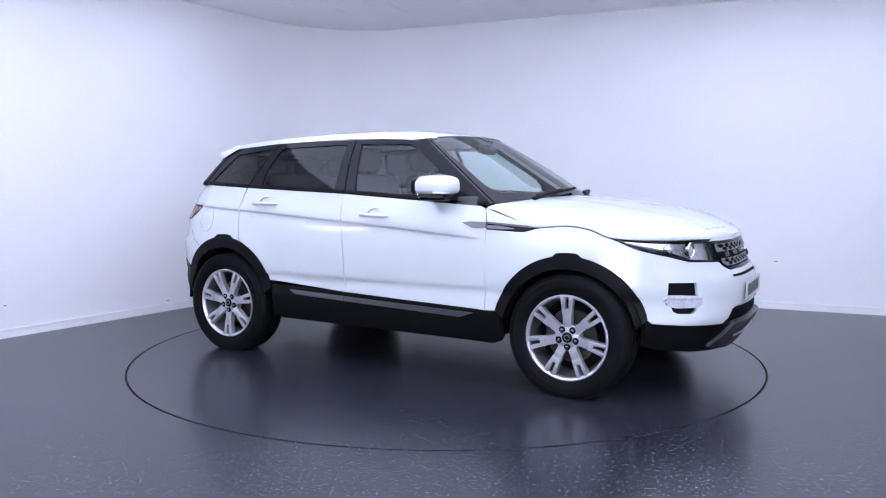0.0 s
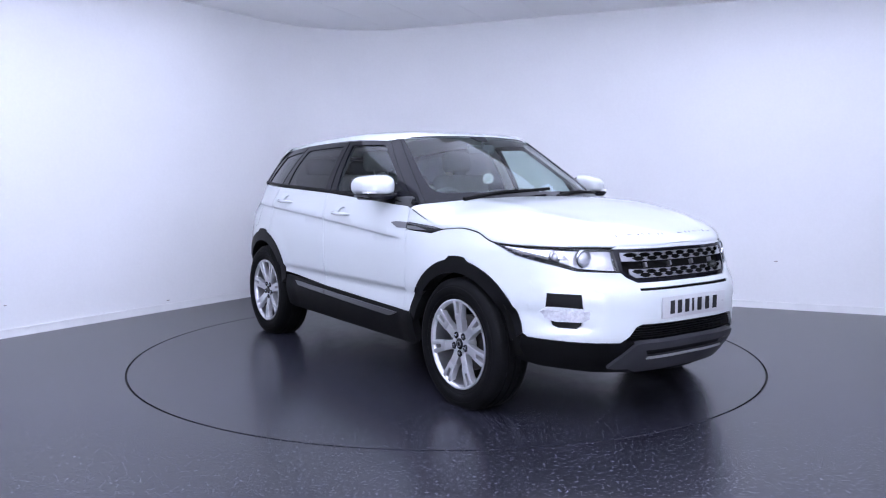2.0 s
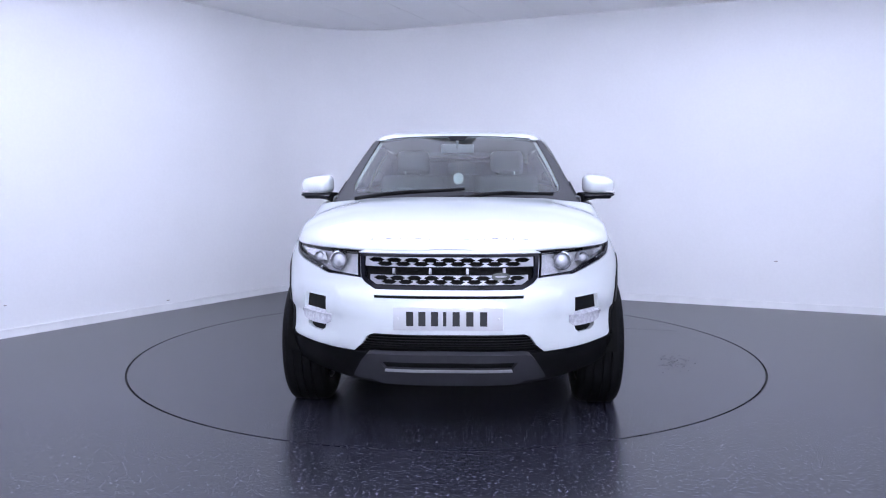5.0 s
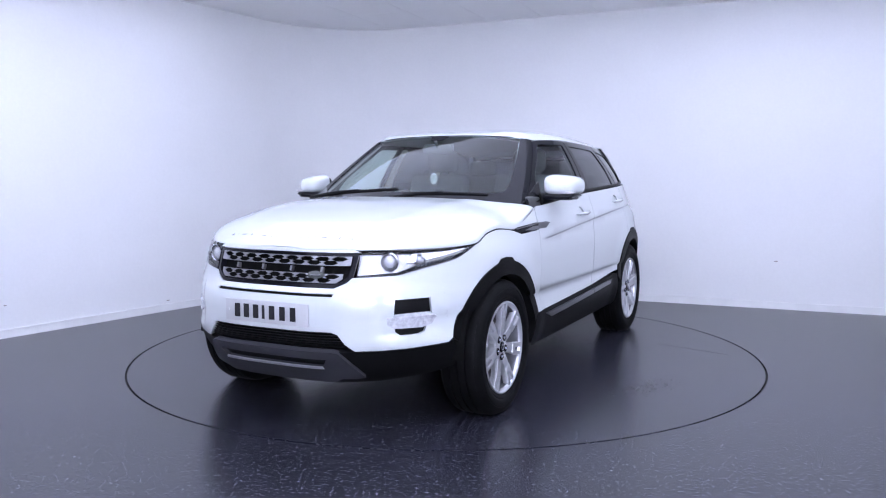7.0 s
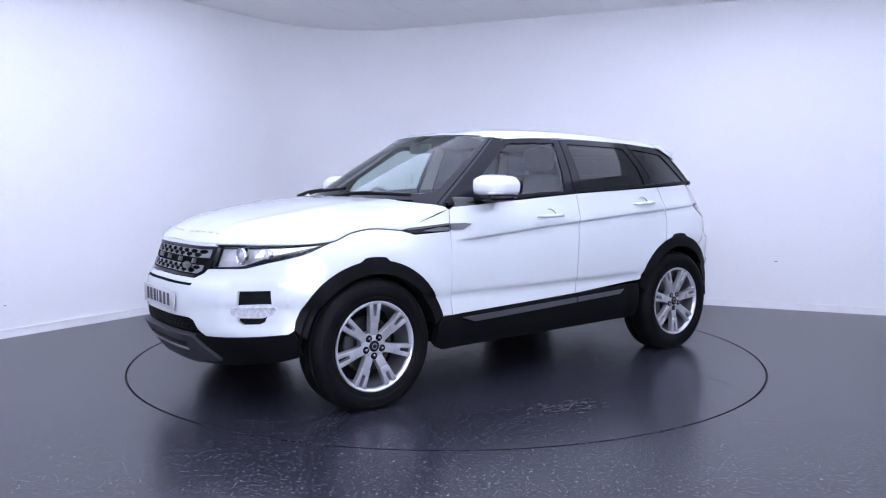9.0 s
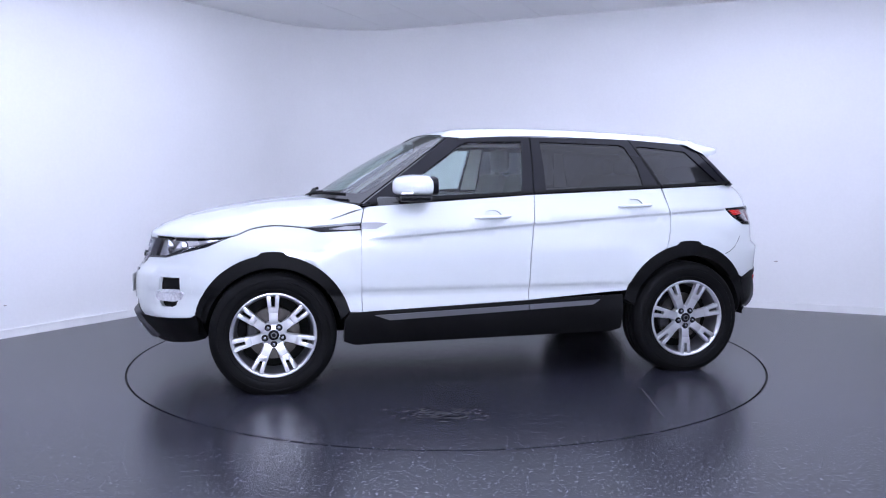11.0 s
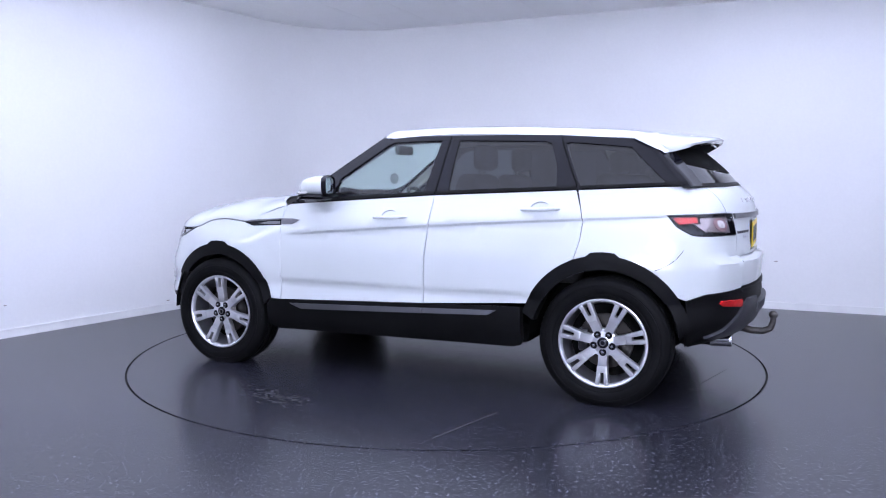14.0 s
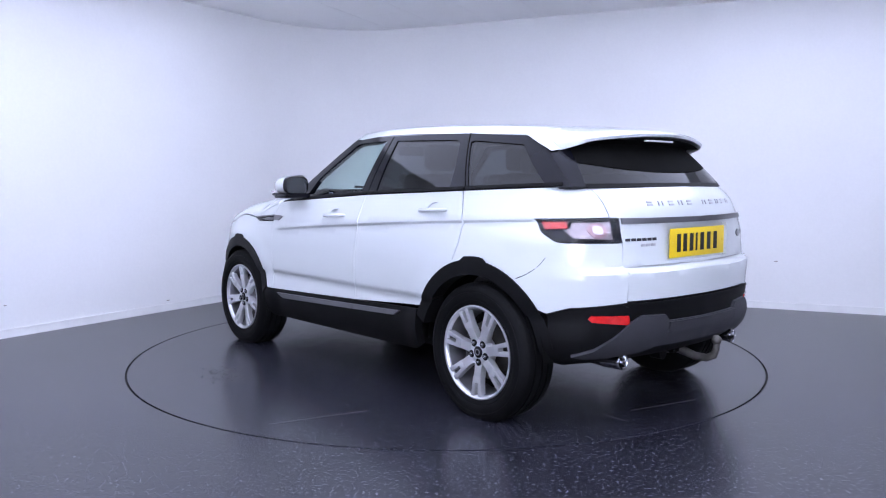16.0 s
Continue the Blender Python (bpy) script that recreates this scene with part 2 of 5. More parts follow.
def build_lights():
    bm = bmesh.new()
    box(bm, 0, 0, 0, 1.2, 0.6, 0.02)
    frame_mesh = finish(bm, "frame", M_SKIRT, False)
    bm = bmesh.new()
    box(bm, 0, 0, -0.014, 1.196, 0.596, 0.006)
    glow = finish(bm, "diffuser", M_LIGHT, False)
    for x, y in LIGHT_PLACES:
        lamp = new("ceiling_light")
        lamp.matrix_basis = pose(x, y, CEILING_Z - 0.012, 0, 0, -23.3)
        tagged(lamp, "flat white rectangular panel light in the ceiling", "ceiling light", "ceiling panel lights")
        for nm, me in (("frame", frame_mesh), ("diffuser", glow)):
            o = new(nm, me)
            o.parent = lamp


def fill_softbox_front(m, w, h, power):
    """The glowing front of an added fill light, brightest in the middle and fading towards its hem."""
    front = material("fill_softbox_front", LAMP_COLOUR, 0.6, emit=power)
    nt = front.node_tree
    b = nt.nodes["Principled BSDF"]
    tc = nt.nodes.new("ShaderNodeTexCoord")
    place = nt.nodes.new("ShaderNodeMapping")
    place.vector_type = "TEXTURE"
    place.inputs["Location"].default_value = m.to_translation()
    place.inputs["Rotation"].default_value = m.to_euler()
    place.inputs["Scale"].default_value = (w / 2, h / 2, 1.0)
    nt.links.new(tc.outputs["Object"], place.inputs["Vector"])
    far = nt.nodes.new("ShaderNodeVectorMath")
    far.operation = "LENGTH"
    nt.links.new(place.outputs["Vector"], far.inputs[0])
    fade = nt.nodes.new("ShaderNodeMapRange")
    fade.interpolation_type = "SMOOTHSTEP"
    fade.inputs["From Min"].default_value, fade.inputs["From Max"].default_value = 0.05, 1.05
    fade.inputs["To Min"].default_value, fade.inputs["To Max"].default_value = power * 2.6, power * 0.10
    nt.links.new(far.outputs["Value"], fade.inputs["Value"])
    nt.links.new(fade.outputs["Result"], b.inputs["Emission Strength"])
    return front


def build_fill_softbox(x, y, z, w, h, aim, power):
    """A soft fill light added out of view, behind the camera or beside the car: fabric shell, glowing front and a
    stand.
    """
    thing = new("added_fill_softbox")
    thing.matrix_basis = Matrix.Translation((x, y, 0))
    tagged(thing, "added unseen fill light, a white rectangular softbox on a black stand", "studio light", "studio softboxes")
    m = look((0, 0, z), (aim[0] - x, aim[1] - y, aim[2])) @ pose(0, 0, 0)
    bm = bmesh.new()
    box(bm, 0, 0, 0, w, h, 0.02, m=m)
    glow = fill_softbox_front(m, w, h, power)
    part("diffuser", bm, glow, thing, "glowing white front of the added fill light", smooth=False)
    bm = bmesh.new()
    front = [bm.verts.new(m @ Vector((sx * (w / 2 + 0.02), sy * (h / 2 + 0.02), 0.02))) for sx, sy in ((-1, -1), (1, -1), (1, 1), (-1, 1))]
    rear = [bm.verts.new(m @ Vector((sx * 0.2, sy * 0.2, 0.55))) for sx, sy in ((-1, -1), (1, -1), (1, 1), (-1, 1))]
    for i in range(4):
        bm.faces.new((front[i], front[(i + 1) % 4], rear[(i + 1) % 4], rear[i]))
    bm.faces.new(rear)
    part("shell", bm, M_BLACK, thing, "black shell of the added fill light", smooth=False)
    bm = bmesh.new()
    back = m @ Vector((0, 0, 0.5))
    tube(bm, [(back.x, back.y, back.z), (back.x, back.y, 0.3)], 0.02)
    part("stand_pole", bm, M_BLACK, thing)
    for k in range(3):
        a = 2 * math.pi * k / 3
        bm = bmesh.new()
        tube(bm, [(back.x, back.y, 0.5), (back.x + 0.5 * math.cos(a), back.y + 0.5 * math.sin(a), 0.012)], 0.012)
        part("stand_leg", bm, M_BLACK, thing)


def light_places():
    """The panels lie in the tile grid, clear of the walls and of the tiles by the corner."""
    turn = pose(0, 0, 0, 0, 0, -23.3)
    corner, left, right = Vector((-1.379, 3.80)), Vector((-3.551, 0.37)), Vector((4.085, 1.454))
    out = []
    for i in range(-4, 5):
        for j in range(-7, 7):
            p = (turn @ Vector((i * 1.2 + 0.5, j * 0.6 - 1.9, 0))).to_2d()
            room = min((p - corner).cross((left - corner).normalized()) * -1, (p - corner).cross((right - corner).normalized()))
            if p.y < 1.25 and abs(p.x) < 4.2 and p.y > -5.6 and abs(room) > 0.9 and room > 0:
                out.append((p.x, p.y))
    return out


LIGHT_PLACES = light_places()
build_room()
build_lights()
for spot in FILL_SOFTBOXES:
    build_fill_softbox(*spot)
turntable = None


def build_turntable():
    global turntable
    bm = bmesh.new()
    r, n = TURN_R - 0.014, 160
    ring = [bm.verts.new((r * math.cos(2 * math.pi * i / n), r * math.sin(2 * math.pi * i / n), 0)) for i in range(n)]
    low = [bm.verts.new((v.co.x, v.co.y, -0.018)) for v in ring]
    bm.faces.new(ring)
    for i in range(n):
        bm.faces.new((ring[i], low[i], low[(i + 1) % n], ring[(i + 1) % n]))
    turntable = new("turntable")
    tagged(turntable, "round dark vinyl covered turntable set flush in the floor", "turntable")
    part("disc", bm, M_FLOOR, turntable, smooth=False)


build_turntable()


# ---- the car's surfaces ----
# x ahead, y to the car's left, z up; the origin lies on the ground midway between the axles
PLAN = spline([(2.198, 0), (2.193, 0.2), (2.155, 0.38), (2.06, 0.55), (1.95, 0.69), (1.79, 0.81), (1.55, 0.885), (1.2, 0.918), (0.8, 0.93), (0, 0.937), (-0.8, 0.935),
               (-1.3, 0.925), (-1.65, 0.885), (-1.86, 0.80), (-1.97, 0.68), (-2.045, 0.5), (-2.09, 0.25), (-2.105, 0)], 16)
PLAN = np.array(PLAN)
PLAN_S = np.concatenate([[0], np.cumsum(np.hypot(*np.diff(PLAN, axis=0).T))])
S_END = float(PLAN_S[-1])
SIDE = hermite([0.2, 0.27, 0.34, 0.45, 0.50, 0.592, 0.612, 0.8, 0.93, 1.0, 1.06, 1.12, 1.18, 1.24, 1.3],
               [-0.12, -0.055, -0.02, 0.0, -0.004, -0.014, -0.001, 0.004, -0.008, -0.022, -0.042, -0.064, -0.085, -0.105, -0.14])
NOSE = hermite([0.2, 0.26, 0.34, 0.41, 0.48, 0.60, 0.69, 0.74, 0.80, 0.87, 0.93, 1.0], [-0.2, -0.12, -0.06, -0.02, 0, 0, -0.012, -0.045, -0.065, -0.088, -0.11, -0.18])
REAR = hermite([0.27, 0.32, 0.38, 0.46, 0.56, 0.655, 0.665, 0.815, 0.832, 0.9, 1.0, 1.08, 1.14, 1.19, 1.24], [0.28, 0.2, 0.09, 0.02, 0, 0, 0.0, -0.010, 0.026, 0.030, 0.034, 0.040, 0.056, 0.090, 0.155])


CREASE = hermite([-1.75, -1.2, -0.05, 0.95, 1.1], [1.072, 1.048, 0.977, 0.903, 0.895])


def crease_z(x):
    return CREASE(x)


def body(s, z):
    sg, a = (1 if s >= 0 else -1), min(abs(s), S_END)
    x, y = float(np.interp(a, PLAN_S, PLAN[:, 0])), float(np.interp(a, PLAN_S, PLAN[:, 1]))
    # the front wing narrows above the wheel and the flanks swell round the wheels
    dy = SIDE(z)
    dy += -0.022 * smoothstep(0.88, 0.99, z) * smoothstep(0.85, 1.15, x)
    dy += -0.030 * smoothstep(0.95, 1.1, z) * smoothstep(-1.1, -1.7, x)
    if -1.75 < x < 0.95:
        dy += 0.017 * smoothstep(crease_z(x) - 0.016, crease_z(x) + 0.002, z) * smoothstep(0.81, 0.62, x) * smoothstep(-1.75, -1.6, x)
    for wx in (1.33, -1.33):
        r = math.hypot(x - wx, z - 0.36)
        dy += 0.014 * smoothstep(0.62, 0.46, r)
    # a shallow dish in the bumper round each fog lamp
    dish = 0.0
    if x > 1.7:
        dish = -0.011 * smoothstep(0.545, 0.580, y) * smoothstep(0.845, 0.800, y) * smoothstep(0.478, 0.505, z) * smoothstep(0.722, 0.704, z)
    w = min(y / 0.8, 1.0)
    return Vector((x + dish + NOSE(z) * smoothstep(1.25, 2.02, x) + REAR(z) * smoothstep(-1.45, -1.98, x), sg * max(y + dy * w, 0.0), z))


def s_at_x(x, z):
    lo, hi = 0.0, S_END
    for _ in range(30):
        mid = (lo + hi) / 2
        if body(mid, z).x > x:
            lo = mid
        else:
            hi = mid
    return lo


def s_at_y(y, z, rear=False):
    lo, hi = (S_END, S_END / 2) if rear else (0.0, S_END / 2)
    for _ in range(30):
        mid = (lo + hi) / 2
        if body(mid, z).y < abs(y):
            lo = mid
        else:
            hi = mid
    return math.copysign(lo, y) if not rear else (lo if y >= 0 else 2 * S_END - lo)


def around(s, z):
    """body(), with s running on past the middle of the rear to the other side."""
    return body(s, z) if s <= S_END else body(-(2 * S_END - s), z)


# greenhouse: lower ring, upper ring
GREEN_LOW = [(1.06, 0, 1.135), (1.0, 0.42, 1.13), (0.80, 0.795, 1.105), (-0.28, 0.862, 1.172), (-1.16, 0.842, 1.208), (-1.755, 0.715, 1.232), (-1.905, 0.42, 1.234), (-1.955, 0, 1.235)]
GREEN_TOP = [(0.305, 0, 1.572), (0.280, 0.33, 1.567), (0.185, 0.585, 1.553), (-0.30, 0.652, 1.562), (-1.02, 0.645, 1.545), (-1.49, 0.605, 1.522), (-1.57, 0.36, 1.532), (-1.60, 0, 1.535)]


def ring_at(ring, s):
    """The ring is smooth on each face of the cabin and turns at the corner pillars."""
    s = min(max(s, 0.0), 7.0)
    for lo, hi in ((0, 2), (2, 5), (5, 7)):
        if s <= hi:
            pts = [np.array(p) for p in ring[lo:hi + 1]]
            if lo == 0:
                pts = [pts[1] * (1, -1, 1)] + pts + [2 * pts[-1] - pts[-2]]
            elif hi == 7:
                pts = [2 * pts[0] - pts[1]] + pts + [pts[-2] * (1, -1, 1)]
            else:
                pts = [2 * pts[0] - pts[1]] + pts + [2 * pts[-1] - pts[-2]]
            i = min(int(s - lo), hi - lo - 1)
            u = s - lo - i
            a, b, c, d = pts[i:i + 4]
            return 0.5 * (2 * b + (c - a) * u + (2 * a - 5 * b + 4 * c - d) * u * u + (3 * b - a - 3 * c + d) * u ** 3)


def green(s, k):
    sg = 1
    if s > 7:
        s, sg = 14 - s, -1
    if s < 0:
        s, sg = -s, -1
    lo, hi = ring_at(GREEN_LOW, s), ring_at(GREEN_TOP, s)
    p = lo * (1 - k) + hi * k
    bulge = 4 * k * (1 - k) if 0 <= k <= 1 else 0
    side = smoothstep(1.6, 2.2, s) * smoothstep(5.4, 4.8, s)
    p = p + bulge * np.array([0.02 * (1 - smoothstep(0.5, 2.2, s)) - 0.02 * smoothstep(4.8, 6, s), 0.016 * side, 0.012 * (1 - smoothstep(0.5, 2.2, s)) + 0.008 * smoothstep(4.8, 6, s)])
    return Vector((p[0], sg * max(p[1], 0) if s not in (0, 7) else 0.0, p[2]))


def green_sk(x, z):
    """Where on the cabin's side a point seen at x, z lies."""
    s, k = 3.5, 0.5
    for _ in range(25):
        lo, hi = 2.0, 5.0
        for _ in range(24):
            mid = (lo + hi) / 2
            if green(mid, k).x > x:
                lo = mid
            else:
                hi = mid
        s = lo
        zl, zh = ring_at(GREEN_LOW, s)[2], ring_at(GREEN_TOP, s)[2]
        k = (z - zl) / (zh - zl)
    return (s, k)


# bonnet: an edge line at the wings, a crown over it
HOOD_EDGE = hermite([0.70, 0.80, 0.95, 1.13, 1.20, 1.31, 1.43, 1.56, 1.75, 2.0, 2.2], [1.095, 1.09, 1.045, 0.985, 0.992, 1.0, 0.985, 0.938, 0.926, 0.922, 0.918])
HOOD_TOP = hermite([0.70, 0.85, 1.0, 1.15, 1.3, 1.58, 1.78, 1.92, 2.0, 2.05, 2.08, 2.10], [1.165, 1.160, 1.152, 1.143, 1.13, 1.09, 1.05, 1.012, 0.985, 0.962, 0.943, 0.925])


# ---- panels cut from the surfaces ----
def inside(p, poly):
    x, y = p
    hit = False
    for (ax, ay), (bx, by) in zip(poly, poly[1:] + poly[:1]):
        if (ay > y) != (by > y) and x < (bx - ax) * (y - ay) / (by - ay) + ax:
            hit = not hit
    return hit


def dense(poly, step):
    out = []
    for a, b in zip(poly, poly[1:] + poly[:1]):
        n = max(1, int(math.ceil(math.hypot(b[0] - a[0], b[1] - a[1]) / step)))
        out += [(a[0] + (b[0] - a[0]) * i / n, a[1] + (b[1] - a[1]) * i / n) for i in range(n)]
    return out


def near(p, polys, d):
    for poly in polys:
        for q in poly:
            if (p[0] - q[0]) ** 2 + (p[1] - q[1]) ** 2 < d * d:
                return True
    return False


def panel(surface, poly, h=0.03, hv=None, holes=(), lines=(), lift=0.0, thick=0.012, edge=None, roll=0.0):
    """A sheet cut from a surface by an outline in the surface's own two coordinates, lifted along the normal, with turned-in rims."""
    from mathutils.geometry import delaunay_2d_cdt
    hv = hv or h
    sc = h / hv

    def flat(q):
        return (q[0], q[1] * sc)
    outer = dense([flat(q) for q in poly], (edge or h) * 0.7)
    inner = [dense([flat(q) for q in hole], (edge or h) * 0.7) for hole in holes]
    marks = []
    for ln in lines:
        ln = [flat(q) for q in ln]
        pts = []
        for a, b in zip(ln, ln[1:]):
            n = 2
            pts += [(a[0] + (b[0] - a[0]) * i / n, a[1] + (b[1] - a[1]) * i / n) for i in range(n)]
        marks.append([q for q in pts + [ln[-1]] if inside(q, outer) and not near(q, [outer], h * 0.12)])
    loops = [outer] + inner
    verts = [q for lp in loops for q in lp]
    edges, k = [], 0
    for lp in loops:
        edges += [(k + i, k + (i + 1) % len(lp)) for i in range(len(lp))]
        k += len(lp)
    for mk in marks:
        edges += [(k + i, k + i + 1) for i in range(len(mk) - 1)]
        verts += mk
        k += len(mk)
    xs, ys = [q[0] for q in outer], [q[1] for q in outer]
    for i in range(math.floor(min(xs) / h), math.ceil(max(xs) / h) + 1):
        for j in range(math.floor(min(ys) / h), math.ceil(max(ys) / h) + 1):
            q = (i * h, j * h)
            if inside(q, outer) and not any(inside(q, lp) for lp in inner) and not near(q, loops + marks, h * 0.45):
                verts.append(q)
    v2, _, faces, *_ = delaunay_2d_cdt([Vector(q) for q in verts], edges, [], 0, 1e-6)
    d = 0.002
    bm = bmesh.new()
    top, normal = [], []
    for q in v2:
        a, b = q.x, q.y / sc
        p = surface(a, b)
        du, dv = surface(a + d, b) - surface(a - d, b), surface(a, b + d) - surface(a, b - d)
        n = du.cross(dv)
        n = n.normalized() if n.length > 1e-12 else Vector((0, 0, 1))
        normal.append(n)
        top.append(p)
    mid = sum(top, Vector()) / len(top)
    centre = Vector((min(max(mid.x, -1.2), 1.2), 0, 0.7))
    flip = 1 if sum(1 if n.dot(p - centre) > 0 else -1 for n, p in zip(normal, top)) >= 0 else -1
    bv = [bm.verts.new(p + n * (flip * lift)) for p, n in zip(top, normal)]
    used = {}
    for f in faces:
        c = sum((v2[i] for i in f), Vector((0, 0))) / len(f)
        if not inside(c, outer) or any(inside(c, lp) for lp in inner):
            continue
        qa, qb, qc = (v2[i] for i in f)
        wide = max((qa - qb).length, (qb - qc).length, (qc - qa).length)
        if abs((qb - qa).x * (qc - qa).y - (qb - qa).y * (qc - qa).x) / wide < 0.0009:
            continue
        try:
            bm.faces.new([bv[i] for i in f])
        except ValueError:
            continue
        for i in range(len(f)):
            a, b = f[i], f[(i + 1) % len(f)]
            used[(min(a, b), max(a, b))] = used.get((min(a, b), max(a, b)), 0) + 1
    rim = {}

    def low(i, depth):
        if (i, depth) not in rim:
            rim[(i, depth)] = bm.verts.new(top[i] + normal[i] * flip * (lift - depth))
        return rim[(i, depth)]
    if thick:
        for (a, b), cnt in used.items():
            if cnt == 1:
                bm.faces.new((low(a, 0.0), low(b, 0.0), low(b, thick), low(a, thick)))
    for v in [v for v in bm.verts if not v.link_faces]:
        bm.verts.remove(v)
    return bm


def mirrored(bm):
    out = bm.copy()
    for v in out.verts:
        v.co.y = -v.co.y
    return out


def side_poly(pts):
    """An outline given at x, z on the flank, as body coordinates."""
    return [(s_at_x(x, z), z) for x, z in pts]


def front_poly(pts):
    return [(s_at_y(y, z), z) for y, z in pts]


def rear_poly(pts):
    return [(s_at_y(y, z, True), z) for y, z in pts]


def green_poly(pts):
    return [green_sk(x, z) for x, z in pts]


def arc(cx, cz, r, a0, a1, n=22, bump=0.0):
    out = []
    for i in range(n + 1):
        a = radians(a0 + (a1 - a0) * i / n)
        k = r + (bump if 81 < math.degrees(a) < 99 else 0)
        out.append((cx + k * math.cos(a), cz + k * math.sin(a)))
    return out


car = new("car")
tagged(car, "white five-door utility car with black cladding and silver wheels", "car")
GAP = 0.0025
ARCH_F, ARCH_R = (1.33, 0.37, 0.459), (-1.325, 0.375, 0.472)
SILL_TOP = hermite([-0.95, 0.9], [0.535, 0.475])


def both(name, bm, mat, label="", parent=None, mat2=None):
    """A part on the left and its mirror image on the right."""
    other = mirrored(bm)
    a = part(name, bm, mat, parent or car, label)
    b = part(name, other, mat, parent or car, label)
    return a, b


def belt(x):
    return 1.105 + (0.8 - x) * 0.0622 if x > -0.28 else 1.172 + (-0.28 - x) * 0.0405


def build_flank():
    g = GAP
    mark = [[(s_at_x(x, crease_z(x) + d), crease_z(x) + d) for x in np.linspace(0.95, -1.72, 60)] for d in (-0.017, -0.011, -0.003, 0.003)]
    door_marks = mark + [[(s_at_x(x, z), z) for x in np.linspace(0.80, -0.86, 40)] for z in (0.590, 0.602, 0.614)]
    # wing: from the lamp over the wheel to the front door
    a0 = arc(*ARCH_F[:2], ARCH_F[2] + 0.002, 14, 166, 26, 0.018)
    top = [(x, HOOD_EDGE(x) - 0.0065) for x in np.linspace(1.56, 1.15, 12)]
    lower = [(x, z) for x, z in a0 if z > 0.478]
    wing = [(0.81 + g, 0.478)] + sorted([(x, z) for x, z in lower], key=lambda q: math.atan2(q[1] - 0.37, q[0] - 1.33), reverse=True)
    wing += [(1.79, 0.60), (1.80, 0.72), (1.78, 0.85), (1.70, 0.872), (1.62, 0.908)] + top
    wing += [(1.135, 0.978), (1.05, 0.955), (0.81 + g, 0.965)]
    bm = panel(body, side_poly(wing), 0.03)
    both("front_wing", bm, M_PAINT)
    # upper wing above the vent, under the bonnet's rear corner
    up = [(0.808 + g, 1.013), (1.125, 0.99), (1.0, 1.024), (0.9, 1.056), (0.79 + g, 1.092), (0.80 + g, 1.05)]
    both("wing_top", panel(body, side_poly(up), 0.03), M_PAINT)
    # doors
    fd = [(0.81 - g, 0.478), (0.815 - g, 0.8), (0.81 - g, 1.0), (0.79 - g, 1.09), (0.76, belt(0.76) - 0.004)]
    fd += [(x, belt(x) - 0.004) for x in np.linspace(0.6, -0.283, 8)] + [(-0.272 + g, 1.05), (-0.243 + g, 0.8), (-0.232 + g, SILL_TOP(-0.23) + 0.004)]
    rd = [(-0.232 - g, SILL_TOP(-0.23) + 0.004), (-0.243 - g, 0.8), (-0.272 - g, 1.05), (-0.283 - g, belt(-0.283) - 0.004)]
    rd += [(x, belt(x) - 0.004) for x in np.linspace(-0.4, -1.155, 8)] + [(-1.19 + g, 1.10), (-1.205 + g, 1.03), (-1.195 + g, 0.93), (-1.165 + g, 0.824)]
    rarc = arc(*ARCH_R[:2], ARCH_R[2] + 0.002, 8, 172, 34, 0.018)
    rd += [(x, z) for x, z in rarc if x > -1.165 and z > SILL_TOP(-0.88) + 0.005][::-1]
    for nm, poly, hx in (("front_door", fd, 0.0), ("rear_door", rd, -0.955)):
        cz = crease_z(hx) + 0.060
        cup = side_poly([(hx + 0.058 * math.cos(t), cz + 0.004 + 0.040 * max(math.sin(t), -0.3)) for t in [2 * math.pi * i / 28 for i in range(28)]])
        pair = both(nm, panel(body, side_poly(poly), 0.035, lines=door_marks, holes=[cup]), M_PAINT)
        for ob, sg in zip(pair, (1, -1)):
            hz = crease_z(hx) + 0.060
            yy = body(s_at_x(hx, hz), hz).y
            hb = bmesh.new()
            tube(hb, [(hx + 0.115, sg * (yy - 0.004), hz - 0.004), (hx + 0.09, sg * (yy + 0.022), hz - 0.002), (hx, sg * (yy + 0.034), hz), (hx - 0.09, sg * (yy + 0.024), hz + 0.004), (hx - 0.115, sg * (yy - 0.004), hz + 0.004)],
                 [0.006, 0.011, 0.012, 0.012, 0.007], 10)
            part("door_handle", hb, M_PAINT, ob, "white pull handle")
            mid = (sum(q[0] for q in cup) / 28, hz + 0.008)
            cb = panel(body, [(mid[0] + (a - mid[0]) * 1.05, mid[1] + (b - mid[1]) * 1.05) for a, b in cup], 0.015, lift=-0.013, thick=0.0)
            part("handle_cup", cb if sg > 0 else mirrored(cb), M_PAINT, ob, "shallow grip recess")
    # rear quarter
    q = [(-1.19 - g, 1.10), (-1.165 - g, belt(-1.165) - 0.004)] + [(x, belt(x) - 0.004) for x in np.linspace(-1.3, -1.76, 6)]
    q = [(-1.205 - g, 1.03)] + q
    sq = side_poly(q)
    back = [(s_at_y(0.692, 1.222, True), 1.222), (s_at_y(0.606, 1.228, True), 1.228), (s_at_y(0.606, 1.15, True), 1.15), (s_at_y(0.604, 1.08, True), 1.08)]
    lamp = side_poly([(-1.645, 1.072), (-1.70, 1.008), (-1.784, 0.96), (-1.83, 0.955)]) + [(s_at_y(0.562, 0.953, True), 0.953)]
    low = [(s_at_y(0.562, 0.8, True), 0.80), (s_at_y(0.562, 0.664, True), 0.664)] + side_poly([(-1.86, 0.645), (-1.765, 0.612)])
    ra = [(x, z) for x, z in rarc if x < -1.165 and z > 0.60]
